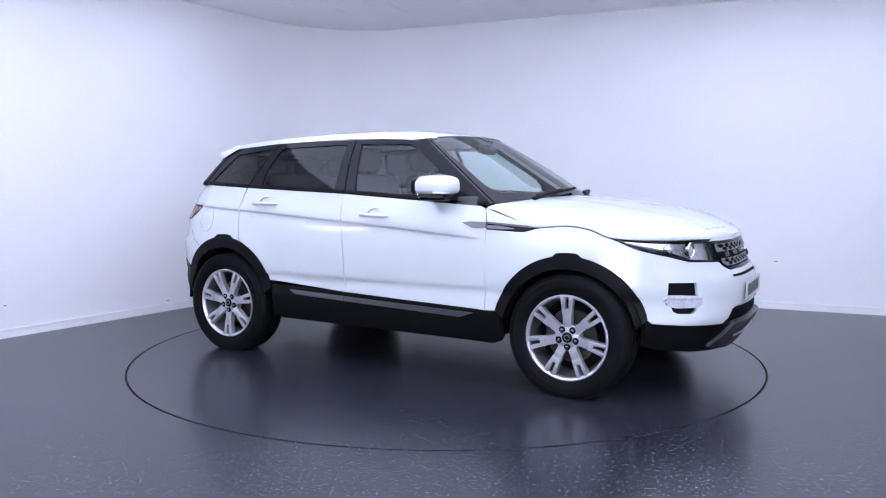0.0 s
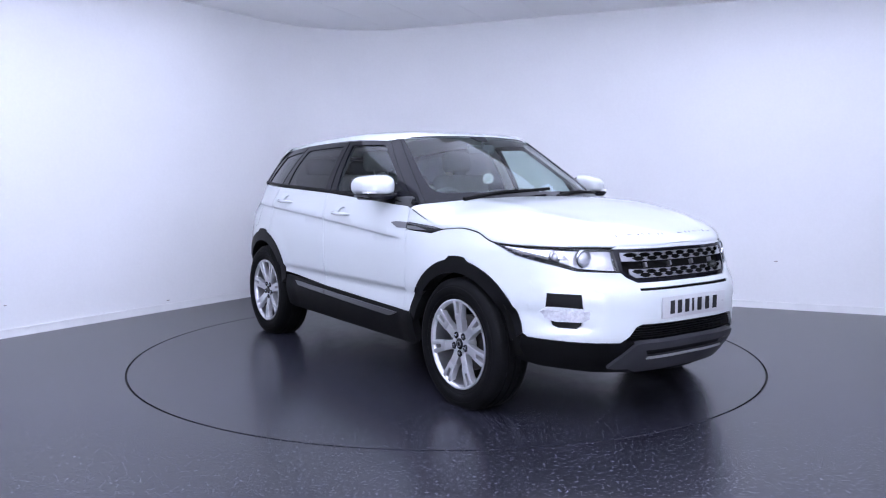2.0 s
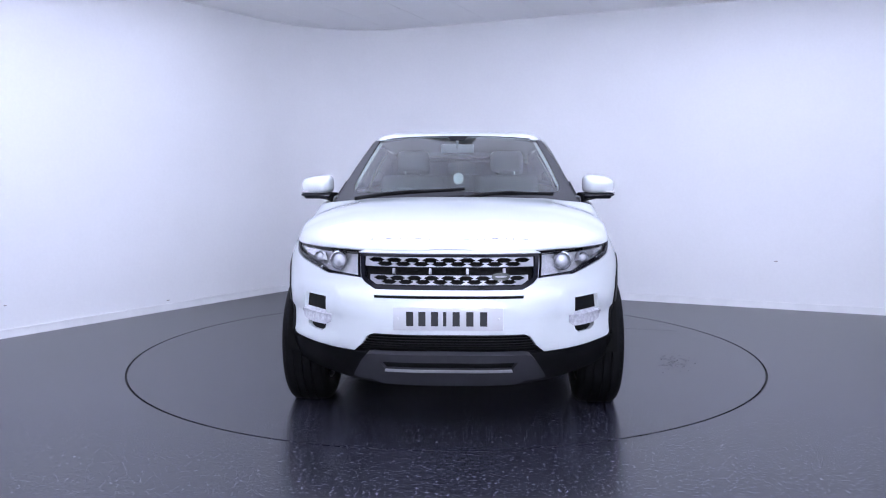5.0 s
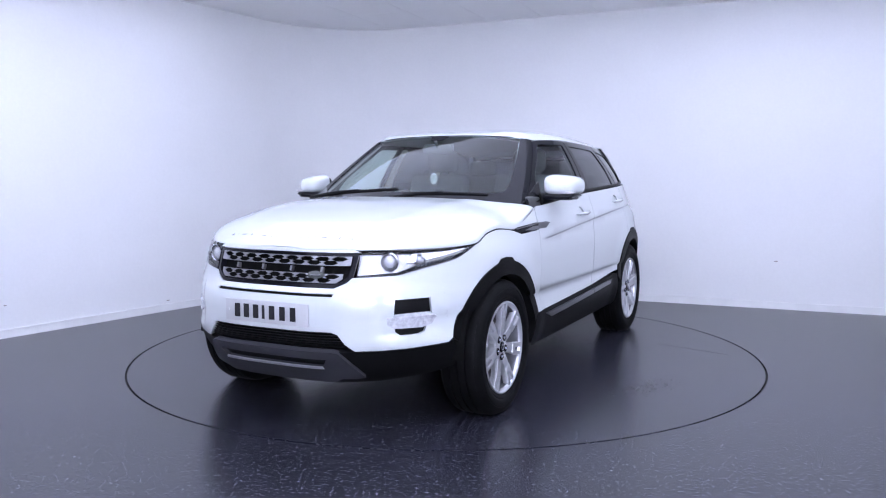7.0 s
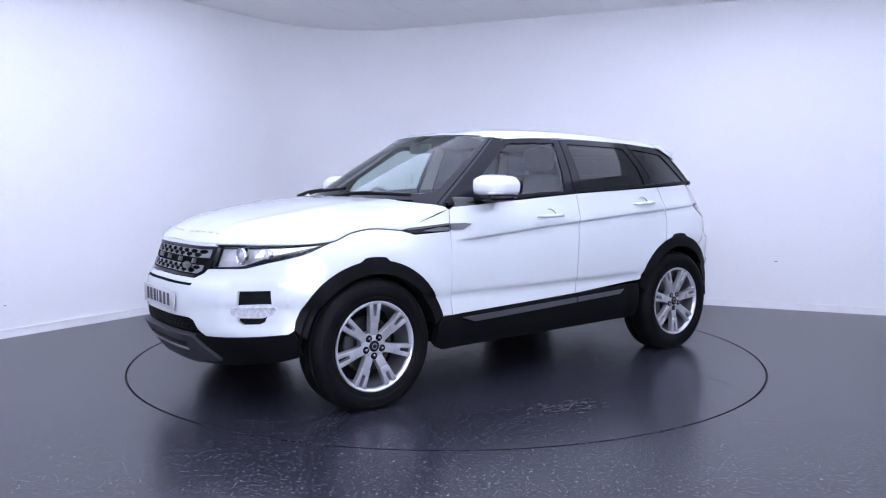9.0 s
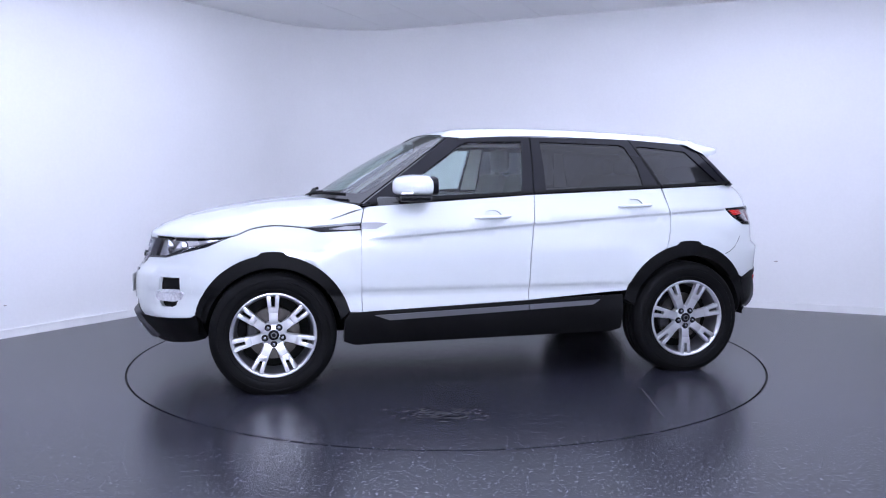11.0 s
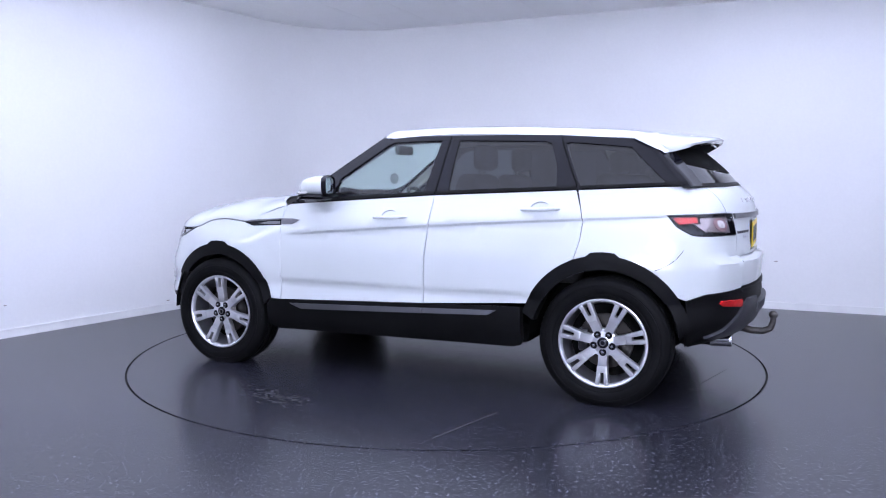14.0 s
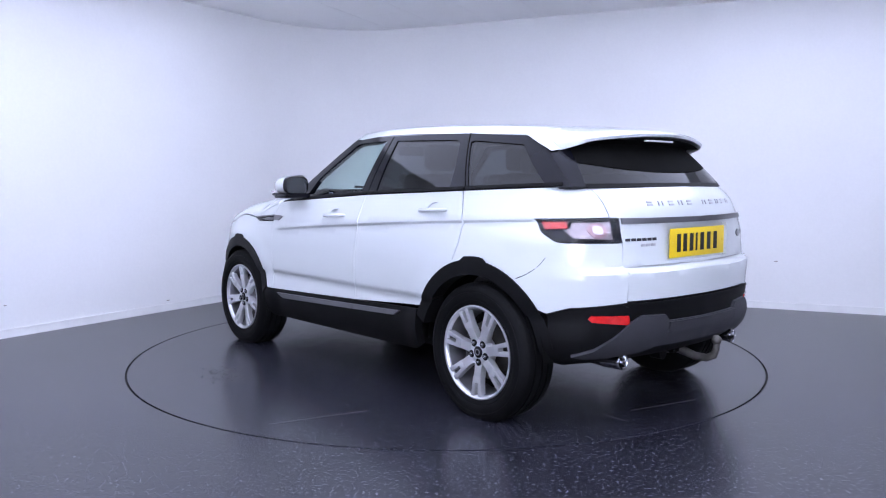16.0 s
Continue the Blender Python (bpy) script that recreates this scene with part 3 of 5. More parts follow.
    sq += back + lamp + low + side_poly(ra[::-1]) + side_poly([(-1.165 - g, 0.824), (-1.195 - g, 0.93)])
    both("rear_quarter_panel", panel(body, sq, 0.035, lines=mark), M_PAINT)
    # wheel arch cladding
    for (cx, cz, r), r2, nm, a0, a1 in ((ARCH_F, 0.395, "front_arch_cladding", 14.5, 165.5), (ARCH_R, 0.405, "rear_arch_cladding", 16, 172)):
        o = arc(cx, cz, r, a0, a1, 40, 0.018)
        i = arc(cx - 0.005, cz - 0.01, r2, a0 - (4 if cx > 0 else 2), a1 + 3, 40)
        both(nm, panel(body, side_poly(o + i[::-1]), 0.03, lift=0.007, thick=0.09), M_BLACK, "black plastic wheel arch trim")
    # sill
    sill = [(0.885, 0.474)] + [(x, SILL_TOP(x)) for x in np.linspace(0.8, -0.86, 8)] + [(-0.86, 0.31), (-0.80, 0.29), (0.0, 0.282), (0.85, 0.272), (0.92, 0.30), (0.915, 0.44)]
    for ob in both("sill", panel(body, side_poly(sill), 0.025, lift=0.004, thick=0.05), M_BLACK, "black plastic sill"):
        sg = 1 if ob.data.vertices[0].co.y > 0 else -1
        for x0, x1 in ((0.735, -0.226), (-0.234, -0.705)):
            strip = [(x0, SILL_TOP(x0) - 0.026), (x1, SILL_TOP(x1) - 0.026), (x1 + (0.05 if x1 < -0.5 else 0), SILL_TOP(x1) - 0.056), (x0 - (0.09 if x0 > 0.5 else 0), SILL_TOP(x0) - 0.056)]
            sb = panel(body, side_poly(strip), 0.02, lift=0.015, thick=0.012)
            part("sill_strip", sb if sg > 0 else mirrored(sb), M_SILVER, ob, "satin silver strip")
    # side vent
    for ob in both("side_vent", panel(body, side_poly([(1.132, 0.982), (1.05, 0.962), (0.816, 0.969), (0.816, 1.008)]), 0.03, lift=0.002, thick=0.02), M_GLOSSBLACK, "gloss black wing vent"):
        sg = 1 if ob.data.vertices[0].co.y > 0 else -1
        for poly in ([(1.10, 0.987), (0.818, 1.008), (0.818, 1.002), (1.09, 0.981)], [(1.0, 0.972), (0.90, 0.990), (0.818, 0.990), (0.818, 0.972), (0.9, 0.968)]):
            vb = panel(body, side_poly(poly), 0.03, lift=0.006, thick=0.006)
            part("vent_blade", vb if sg > 0 else mirrored(vb), M_SILVER, ob, "silver vent blade")
    both("vent_tail", panel(body, side_poly([(0.808, 0.972), (0.72, 0.973), (0.655, 1.003), (0.70, 1.010), (0.808, 1.009)]), 0.02, lift=0.006, thick=0.01), M_SILVER, "silver trim blade on the door")


build_flank()


def hood_point(u, v):
    """u along the car, v from -1 to 1 across it."""
    x = u
    ze = HOOD_EDGE(x)
    ye = hood_half(x)
    zc = max(HOOD_TOP(x), ze)
    a = min(abs(v), 1.0)
    z = ze + (zc - ze) * (1 - a ** 3.2) ** (1 / 1.9) + 0.012 * (1 - a * a) * smoothstep(2.08, 1.85, x)
    # two soft ridges along the top
    z += 0.005 * math.exp(-((a - 0.62) / 0.07) ** 2) * smoothstep(2.05, 1.8, x)
    return Vector((x, v * ye, z))


HOOD_CACHE = {}


def hood_half(x):
    k = round(x, 4)
    if k not in HOOD_CACHE:
        ze = HOOD_EDGE(x)
        s = s_at_x(x, ze)
        HOOD_CACHE[k] = max(body(s, ze).y, 0.001)
    return HOOD_CACHE[k]


def build_bonnet():
    tip = body(0, HOOD_EDGE(2.1)).x
    vs = [math.sin(math.pi / 2 * j / 26) for j in range(-26, 27)]
    bm = bmesh.new()
    # the rear edge sweeps round the windscreen's foot
    starts = [1.085 - 0.285 * abs(v) ** 2.6 for v in vs]
    grid = [[bm.verts.new(hood_point(u0 + (tip - 0.0005 - u0) * math.sin(math.pi / 2 * i / 70), v)) for u0, v in zip(starts, vs)] for i in range(71)]
    for a, b in zip(grid, grid[1:]):
        for j in range(len(vs) - 1):
            bm.faces.new((a[j], a[j + 1], b[j + 1], b[j]))
    for v in [v for v in bm.verts if not v.link_faces]:
        bm.verts.remove(v)
    border = [e for e in bm.edges if len(e.link_faces) == 1]
    r = bmesh.ops.extrude_edge_only(bm, edges=border)
    for v in r["geom"]:
        if isinstance(v, bmesh.types.BMVert):
            v.co.z -= 0.006
            v.co.y *= 0.975
            v.co.x -= 0.004
    bonnet = part("bonnet", bm, M_PAINT, car)
    part("bonnet_lip", panel(body, front_poly([(-0.45, 0.9085), (0.45, 0.9085), (0.40, 0.930), (-0.40, 0.930)]), 0.03, lift=0.0, thick=0.012), M_PAINT, bonnet)


build_bonnet()


def build_cabin_shell():
    # black structure behind glass and pillars
    # windscreen, with its black border
    bm = panel(green, [(-1.86, 0.03), (1.86, 0.03), (1.88, 0.985), (-1.88, 0.985)], 0.12, 0.05, lift=-0.002, thick=0)
    ws = part("windscreen", bm, M_GLASS, car, "clear windscreen")
    ws.visible_shadow = False
    rim = panel(green, [(-1.93, -0.02), (1.93, -0.02), (1.93, 0.985), (-1.93, 0.985)], 0.12, 0.05, lift=0.0015, thick=0.004,
                holes=[[(-1.58, 0.135), (-0.8, 0.105), (0.8, 0.105), (1.58, 0.135), (1.72, 0.17), (1.79, 0.26), (1.845, 0.955), (1.80, 0.978), (0.20, 0.978), (0.13, 0.90), (-0.13, 0.90), (-0.20, 0.978), (-1.80, 0.978), (-1.845, 0.955), (-1.79, 0.26), (-1.72, 0.17)]])
    part("windscreen_border", rim, M_GLOSSBLACK, ws, "black glass border")
    # front pillars
    for sg in (1, -1):
        poly = [(sg * 1.86, 0.0), (sg * 1.88, 0.975), (sg * 2.13, 0.975), (sg * 2.15, 0.80), (sg * 2.10, 0.0)]
        bm = panel(green, [(a, b) for a, b in poly], 0.06, 0.05, lift=-0.003, thick=0.02, lines=[[(sg * 2.0, 0.01), (sg * 2.0, 0.5), (sg * 2.0, 0.965)]])
        part("front_pillar", bm, M_GLOSSBLACK, car, "gloss black windscreen pillar")
    # side frame with three openings
    front = [(0.50, 1.156), (0.45, 1.27), (0.36, 1.335), (0.145, 1.487), (0.10, 1.503), (-0.255, 1.508), (-0.205, 1.188)]
    rear = [(-0.365, 1.198), (-0.375, 1.505), (-0.93, 1.490), (-0.965, 1.475), (-1.02, 1.35), (-1.035, 1.225)]
    quarter = [(-1.175, 1.222), (-1.05, 1.475), (-1.08, 1.482), (-1.425, 1.450), (-1.635, 1.246)]
    outer = [(0.735, belt(0.735)), (0.54, 1.24), (0.16, 1.520), (0.08, 1.532), (-0.3, 1.545), (-1.02, 1.525), (-1.48, 1.492), (-1.755, belt(-1.755) + 0.004), (-1.16, belt(-1.16)), (-0.28, belt(-0.28))]
    gp = lambda pts: green_poly(pts)
    frame_bm = panel(green, gp(outer), 0.07, 0.05, holes=[gp(front), gp(rear), gp(quarter)], lift=0.0, thick=0.03, edge=0.03)
    sides = both("side_window_frame", frame_bm, M_GLOSSBLACK, "gloss black window frame")
    for nm, poly, mat, lab in (("front_side_window", front, M_GLASS, "clear side window"), ("rear_side_window", rear, M_PRIVACY, "dark privacy side window"), ("quarter_window", quarter, M_PRIVACY, "dark privacy quarter window")):
        for ob in both(nm, panel(green, gp(poly), 0.07, 0.06, lift=-0.006, thick=0, edge=0.04), mat, lab):
            ob.visible_shadow = False
    # chrome-dark waist line under the glass
    for ob in sides:
        sg = 1 if ob.data.vertices[0].co.y > 0 else -1
        for x0, x1 in ((0.74, -0.279), (-0.287, -1.152), (-1.165, -1.74)):
            line = [(x0, belt(x0) + 0.002), (x1, belt(x1) + 0.002), (x1, belt(x1) + 0.018), (x0, belt(x0) + 0.018)]
            wb = panel(green, gp(line), 0.06, 0.05, lift=0.009, thick=0.012)
            part("waist_seal", wb if sg > 0 else mirrored(wb), M_BLACK, ob)
    # door gaps on the pillars
        for xa, xb in ((-0.283, -0.315), (-1.155, -1.008)):
            ln = [(xa + 0.004, belt(xa) + 0.02), (xa - 0.004, belt(xa) + 0.02), (xb - 0.004, 1.53), (xb + 0.004, 1.53)]
            wb = panel(green, gp(ln), 0.05, 0.05, lift=0.001, thick=0.001)
            part("door_gap", wb if sg > 0 else mirrored(wb), M_UNDER, ob)
    # tailgate glass
    bm = panel(green, [(5.25, -0.02), (8.75, -0.02), (8.80, 1.0), (5.20, 1.0)], 0.12, 0.06, lift=0.0, thick=0.01)
    part("rear_window", bm, M_PRIVACY, car, "dark heated rear window").visible_shadow = False
    for sg in (0, 1):
        poly = [(4.93, -0.02), (5.32, -0.02), (5.42, 1.0), (4.93, 1.0)]
        poly = [(14 - a, b) for a, b in poly] if sg else poly
        part("rear_pillar", panel(green, poly, 0.06, 0.06, lift=0.004, thick=0.02), M_GLOSSBLACK, car, "gloss black rear pillar")
    bm = panel(green, [(5.3, -0.03), (8.7, -0.03), (8.7, 0.03), (5.3, 0.03)], 0.12, 0.06, lift=0.003, thick=0.006)
    part("rear_window_seal", bm, M_BLACK, car)


build_cabin_shell()


def roof_ring(s):
    """The roof's edge round the cabin."""
    p = green(s, 1.0)
    return Vector((p.x, p.y, p.z - 0.012))


def build_roof():
    n, m = 96, 16
    ss = [14 * i / n for i in range(n)]
    ss = [s if s < 7 else s - 14 for s in ss]
    bm = bmesh.new()
    rings = []
    zr = hermite([-1.65, -1.5, -1.0, -0.5, -0.15, 0.08, 0.2, 0.32], [1.530, 1.553, 1.589, 1.607, 1.611, 1.606, 1.595, 1.578])
    for j in range(m + 1):
        f = j / m
        row = []
        for s in ss:
            p = green(s, 1.0)
            c = Vector((p.x * 0.55 - 0.26, 0, 0))
            a = 1 - f
            x, y = c.x + (p.x - c.x) * a, p.y * a
            rise = (1 - a ** 7) ** (1 / 1.7)
            z0 = p.z - 0.024 + 0.012 * smoothstep(0.10, 0.24, p.x)
            z = z0 + (max(zr(x), z0 + 0.002) - z0) * rise
            nrm = Vector((p.x - c.x, p.y, 0)).normalized()
            side = 1 if abs(p.y) > 0.5 else 0.3
            row.append(bm.verts.new((x + nrm.x * (0.012 + 0.06 * smoothstep(0.10, 0.28, p.x)) * side * (1 - f) ** 6, y + nrm.y * 0.018 * side * (1 - f) ** 6, z)))
        rings.append(row)
    for a, b in zip(rings, rings[1:-1]):
        for i in range(n):
            j = (i + 1) % n
            bm.faces.new((a[i], a[j], b[j], b[i]))
    last = rings[-2]
    cv = [bm.verts.new((v.co.x, 0, zr(v.co.x))) for v in last]
    for i in range(n):
        j = (i + 1) % n
        bm.faces.new((last[i], last[j], cv[j], cv[i]))
    for v in [v for v in bm.verts if not v.link_faces]:
        bm.verts.remove(v)
    bmesh.ops.remove_doubles(bm, verts=bm.verts, dist=0.0004)
    border = [e for e in bm.edges if len(e.link_faces) == 1]
    r = bmesh.ops.extrude_edge_only(bm, edges=border)
    for v in r["geom"]:
        if isinstance(v, bmesh.types.BMVert):
            v.co.z -= 0.006
            v.co.y *= 0.96
            v.co.x = v.co.x * 0.97
    part("roof", bm, M_PAINT, car, "white roof panel")
    # glass roof
    bm = bmesh.new()
    xs, ys = np.linspace(-0.16, -1.05, 14), np.linspace(-0.46, 0.46, 12)
    g = [[bm.verts.new((x, y, zr(x) + 0.003 - 0.03 * abs(y / 0.6) ** 5)) for y in ys] for x in xs]
    for a, b in zip(g, g[1:]):
        for j in range(len(ys) - 1):
            bm.faces.new((a[j], a[j + 1], b[j + 1], b[j]))
    part("glass_roof", bm, M_GLOSSBLACK, car, "dark glass roof")


build_roof()


# ---- wheels ----
def tyre_mesh():
    bm = bmesh.new()
    prof = [(0.246, -0.100), (0.262, -0.112), (0.300, -0.122), (0.335, -0.117), (0.355, -0.106), (0.366, -0.090), (0.370, -0.06), (0.371, 0.0), (0.370, 0.06),
            (0.366, 0.090), (0.355, 0.106), (0.335, 0.117), (0.326, 0.1195), (0.323, 0.1175), (0.320, 0.1205), (0.300, 0.122), (0.281, 0.1185), (0.278, 0.1155), (0.275, 0.117), (0.262, 0.112), (0.246, 0.100)]
    prof = prof[:6] + [(0.370, -0.078), (0.370, -0.052), (0.361, -0.050), (0.361, -0.042), (0.371, -0.040), (0.372, -0.006), (0.362, -0.004), (0.362, 0.004), (0.372, 0.006), (0.371, 0.040), (0.361, 0.042), (0.361, 0.050),
                       (0.370, 0.052), (0.370, 0.078)] + prof[9:]
    lathe(bm, prof, 96)
    # shoulder blocks
    for i in range(64):
        a = 2 * math.pi * i / 64
        for sy in (1, -1):
            m = Matrix.Rotation(-a, 4, "Y") @ Matrix.Translation((0.3565, sy * 0.098, 0)) @ Matrix.Rotation(sy * 0.75, 4, "Z")
            vs = bmesh.ops.create_cube(bm, size=1)["verts"]
            bmesh.ops.scale(bm, vec=(0.006, 0.024, 0.022), verts=vs)
            bmesh.ops.transform(bm, matrix=m, verts=vs)
    # flat where the tyre stands
    for v in bm.verts:
        if v.co.z < -0.3545:
            v.co.z = -0.3545
            v.co.y *= 1.03
    return finish(bm, "tyre", M_TYRE)


def rim_mesh():
    bm = bmesh.new()
    lathe(bm, [(0.247, 0.098), (0.252, 0.104), (0.251, 0.111), (0.245, 0.1125), (0.241, 0.109), (0.237, 0.106), (0.232, 0.098), (0.2292, 0.085)], 96)
    return bm


def spoke_bm(a):
    """One split spoke: it leaves the hub as one and forks to the rim."""
    bm = bmesh.new()
    def slab(pts, y0s, deep):
        topv = [bm.verts.new((x, y, z)) for (x, z), y in zip(pts, y0s)]
        lowv = [bm.verts.new((x * 1.0, y - deep, z * 1.02)) for (x, z), y in zip(pts, y0s)]
        bm.faces.new(topv)
        bm.faces.new(lowv[::-1])
        for i in range(len(pts)):
            j = (i + 1) % len(pts)
            bm.faces.new((topv[i], lowv[i], lowv[j], topv[j]))
    slab([(0.040, -0.034), (0.040, 0.034), (0.075, 0.0245), (0.135, 0.027), (0.135, -0.027), (0.075, -0.0245)], [0.080, 0.080, 0.091, 0.099, 0.099, 0.091], 0.038)
    slab([(0.132, -0.0285), (0.132, 0.0285), (0.168, 0.031), (0.168, -0.031)], [0.1015, 0.1015, 0.105, 0.105], 0.036)
    slab([(0.164, 0.0085), (0.164, 0.031), (0.238, 0.039), (0.238, 0.0125)], [0.1045, 0.1045, 0.1085, 0.1085], 0.035)
    slab([(0.164, -0.031), (0.164, -0.0085), (0.238, -0.0125), (0.238, -0.039)], [0.1045, 0.1045, 0.1085, 0.1085], 0.035)
    bmesh.ops.recalc_face_normals(bm, faces=bm.faces)
    es = [e for e in bm.edges if e.verts[0].co.y > 0.08 and e.verts[1].co.y > 0.08]
    bmesh.ops.bevel(bm, geom=es, offset=0.004, segments=2, affect="EDGES", profile=0.5)
    bmesh.ops.transform(bm, matrix=Matrix.Rotation(a, 4, "Y"), verts=bm.verts)
    return bm


def build_wheels():
    ty = tyre_mesh()
    rm = finish(rim_mesh(), "rim", M_ALLOY)
    spokes = [finish(spoke_bm(2 * math.pi * i / 7), "spoke", M_ALLOY) for i in range(7)]
    bm = bmesh.new()
    lathe(bm, [(0.0, 0.088), (0.030, 0.088), (0.034, 0.092), (0.040, 0.090), (0.066, 0.086), (0.078, 0.080), (0.078, 0.03)], 40)
    hub = finish(bm, "hub", M_ALLOY)
    bm = bmesh.new()
    lathe(bm, [(0.0, 0.097), (0.026, 0.096), (0.031, 0.092), (0.031, 0.085)], 28)
    cap = finish(bm, "hub_cap", M_GLOSSBLACK)
    bm = bmesh.new()
    lathe(bm, [(0.0, 0.102), (0.006, 0.102), (0.0085, 0.100), (0.0105, 0.094), (0.0105, 0.07)], 6)
    bolt = finish(bm, "wheel_bolt", M_BOLT, False)
    # raised black disc that paints the shade of the bolt's recess
    bm = bmesh.new()
    lathe(bm, [(0.0, 0.0925), (0.0165, 0.0925), (0.0185, 0.0945), (0.0205, 0.092), (0.0205, 0.07)], 20)
    recess_disc = finish(bm, "bolt_recess_shade", M_GLOSSBLACK)
    bm = bmesh.new()
    lathe(bm, [(0.012, 0.0965), (0.014, 0.0985), (0.016, 0.0985), (0.018, 0.096)], 28)
    emblem = finish(bm, "cap_emblem", M_SILVER)
    bm = bmesh.new()
    lathe(bm, [(0.2292, 0.092), (0.222, 0.06), (0.214, 0.0), (0.214, -0.06), (0.235, -0.10), (0.247, -0.1)], 72)
    barrel = finish(bm, "rim_barrel", M_BARREL)
    bm = bmesh.new()
    lathe(bm, [(0.0, 0.0), (0.09, 0.0), (0.09, 0.02), (0.155, 0.02), (0.157, 0.005), (0.155, -0.008), (0.08, -0.008)], 48)
    disc = finish(bm, "brake_disc", M_DISC)
    bm = bmesh.new()
    lathe(bm, [(0.0, -0.02), (0.16, -0.02), (0.212, -0.03), (0.212, -0.09), (0.0, -0.09)], 40)
    backing = finish(bm, "wheel_backing", M_UNDER)
    bm = bmesh.new()
    box(bm, 0.125, 0.012, 0.0, 0.06, 0.06, 0.13, 0.012)
    caliper = finish(bm, "brake_caliper", M_GREY)
    for x in (1.33, -1.33):
        for sg in (1, -1):
            w = new("wheel")
            w.parent = car
            tagged(w, "silver seven-spoke alloy wheel with a black tyre")
            w.matrix_basis = pose(x, sg * 0.812, 0.3545, 0, 0, 0 if sg > 0 else 180)
            def sub(nm, me, m=None, label=""):
                o = new(nm, me)
                o.parent = w
                if m is not None:
                    o.matrix_basis = m
                if label:
                    tagged(o, label)
            sub("tyre", ty, label="black rubber tyre")
            sub("rim", rm)
            up = -math.pi / 2 if x > 0 else math.pi / 2
            for sp in spokes:
                sub("spoke", sp, Matrix.Rotation(up, 4, "Y"))
            sub("hub", hub)
            sub("hub_cap", cap, label="dark round centre cap")
            sub("cap_emblem", emblem)
            sub("rim_barrel", barrel)
            sub("brake_disc", disc)
            sub("wheel_backing", backing)
            sub("brake_caliper", caliper)
            for i in range(5):
                a = 2 * math.pi * i / 5 + math.pi / 2
                sub("wheel_bolt", bolt, pose(0.054 * math.cos(a), -0.001, -0.054 * math.sin(a)))
                sub("bolt_recess_shade", recess_disc, pose(0.054 * math.cos(a), -0.002, -0.054 * math.sin(a)))


M_BARREL = material("rim_barrel_silver", (0.22, 0.22, 0.24), 0.3, metal=0.75, stain=0.2, stain_scale=9)
M_BOLT = material("steel_wheel_bolt", (0.30, 0.30, 0.32), 0.25, metal=0.9, stain=0.1)
build_wheels()


def build_underbody():
    """Floor pan, wheel wells and cabin tub, all dark."""
    for nm, dims in (("floor_pan", (0.0, 0, 0.36, 1.75, 1.62, 0.14)), ("front_subframe", (1.35, 0, 0.42, 1.05, 1.0, 0.28)), ("rear_subframe", (-1.42, 0, 0.46, 1.0, 1.02, 0.26)),
                     ("engine_bay", (1.28, 0, 0.76, 1.0, 1.1, 0.32)), ("boot_tub", (-1.25, 0, 0.72, 1.2, 1.1, 0.44)), ("cabin_tub", (0.0, 0, 0.64, 1.5, 1.66, 0.62))):
        bm = bmesh.new()
        box(bm, *dims, 0.04)
        part(nm, bm, M_UNDER, car)
    for x, r in ((1.33, 0.43), (-1.325, 0.44)):
        for sg in (1, -1):
            bm = bmesh.new()
            n = 24
            a = [bm.verts.new((x + r * math.cos(math.pi * i / n), sg * 0.875, 0.36 + r * math.sin(math.pi * i / n))) for i in range(n + 1)]
            b = [bm.verts.new((v.co.x, sg * 0.50, v.co.z)) for v in a]
            for i in range(n):
                bm.faces.new((a[i], a[i + 1], b[i + 1], b[i]))
            bm.faces.new(b)
            part("wheel_well", bm, M_UNDER, car)


build_underbody()


# ---- front end ----
def ellipse(cx, cy, rx, ry, n=20):
    return [(cx + rx * math.cos(2 * math.pi * i / n), cy + ry * math.sin(2 * math.pi * i / n)) for i in range(n)]


def sym(half):
    """A front outline from its left half, given from the middle top to the middle bottom."""
    return half + [(-a, z) for a, z in reversed(half)]


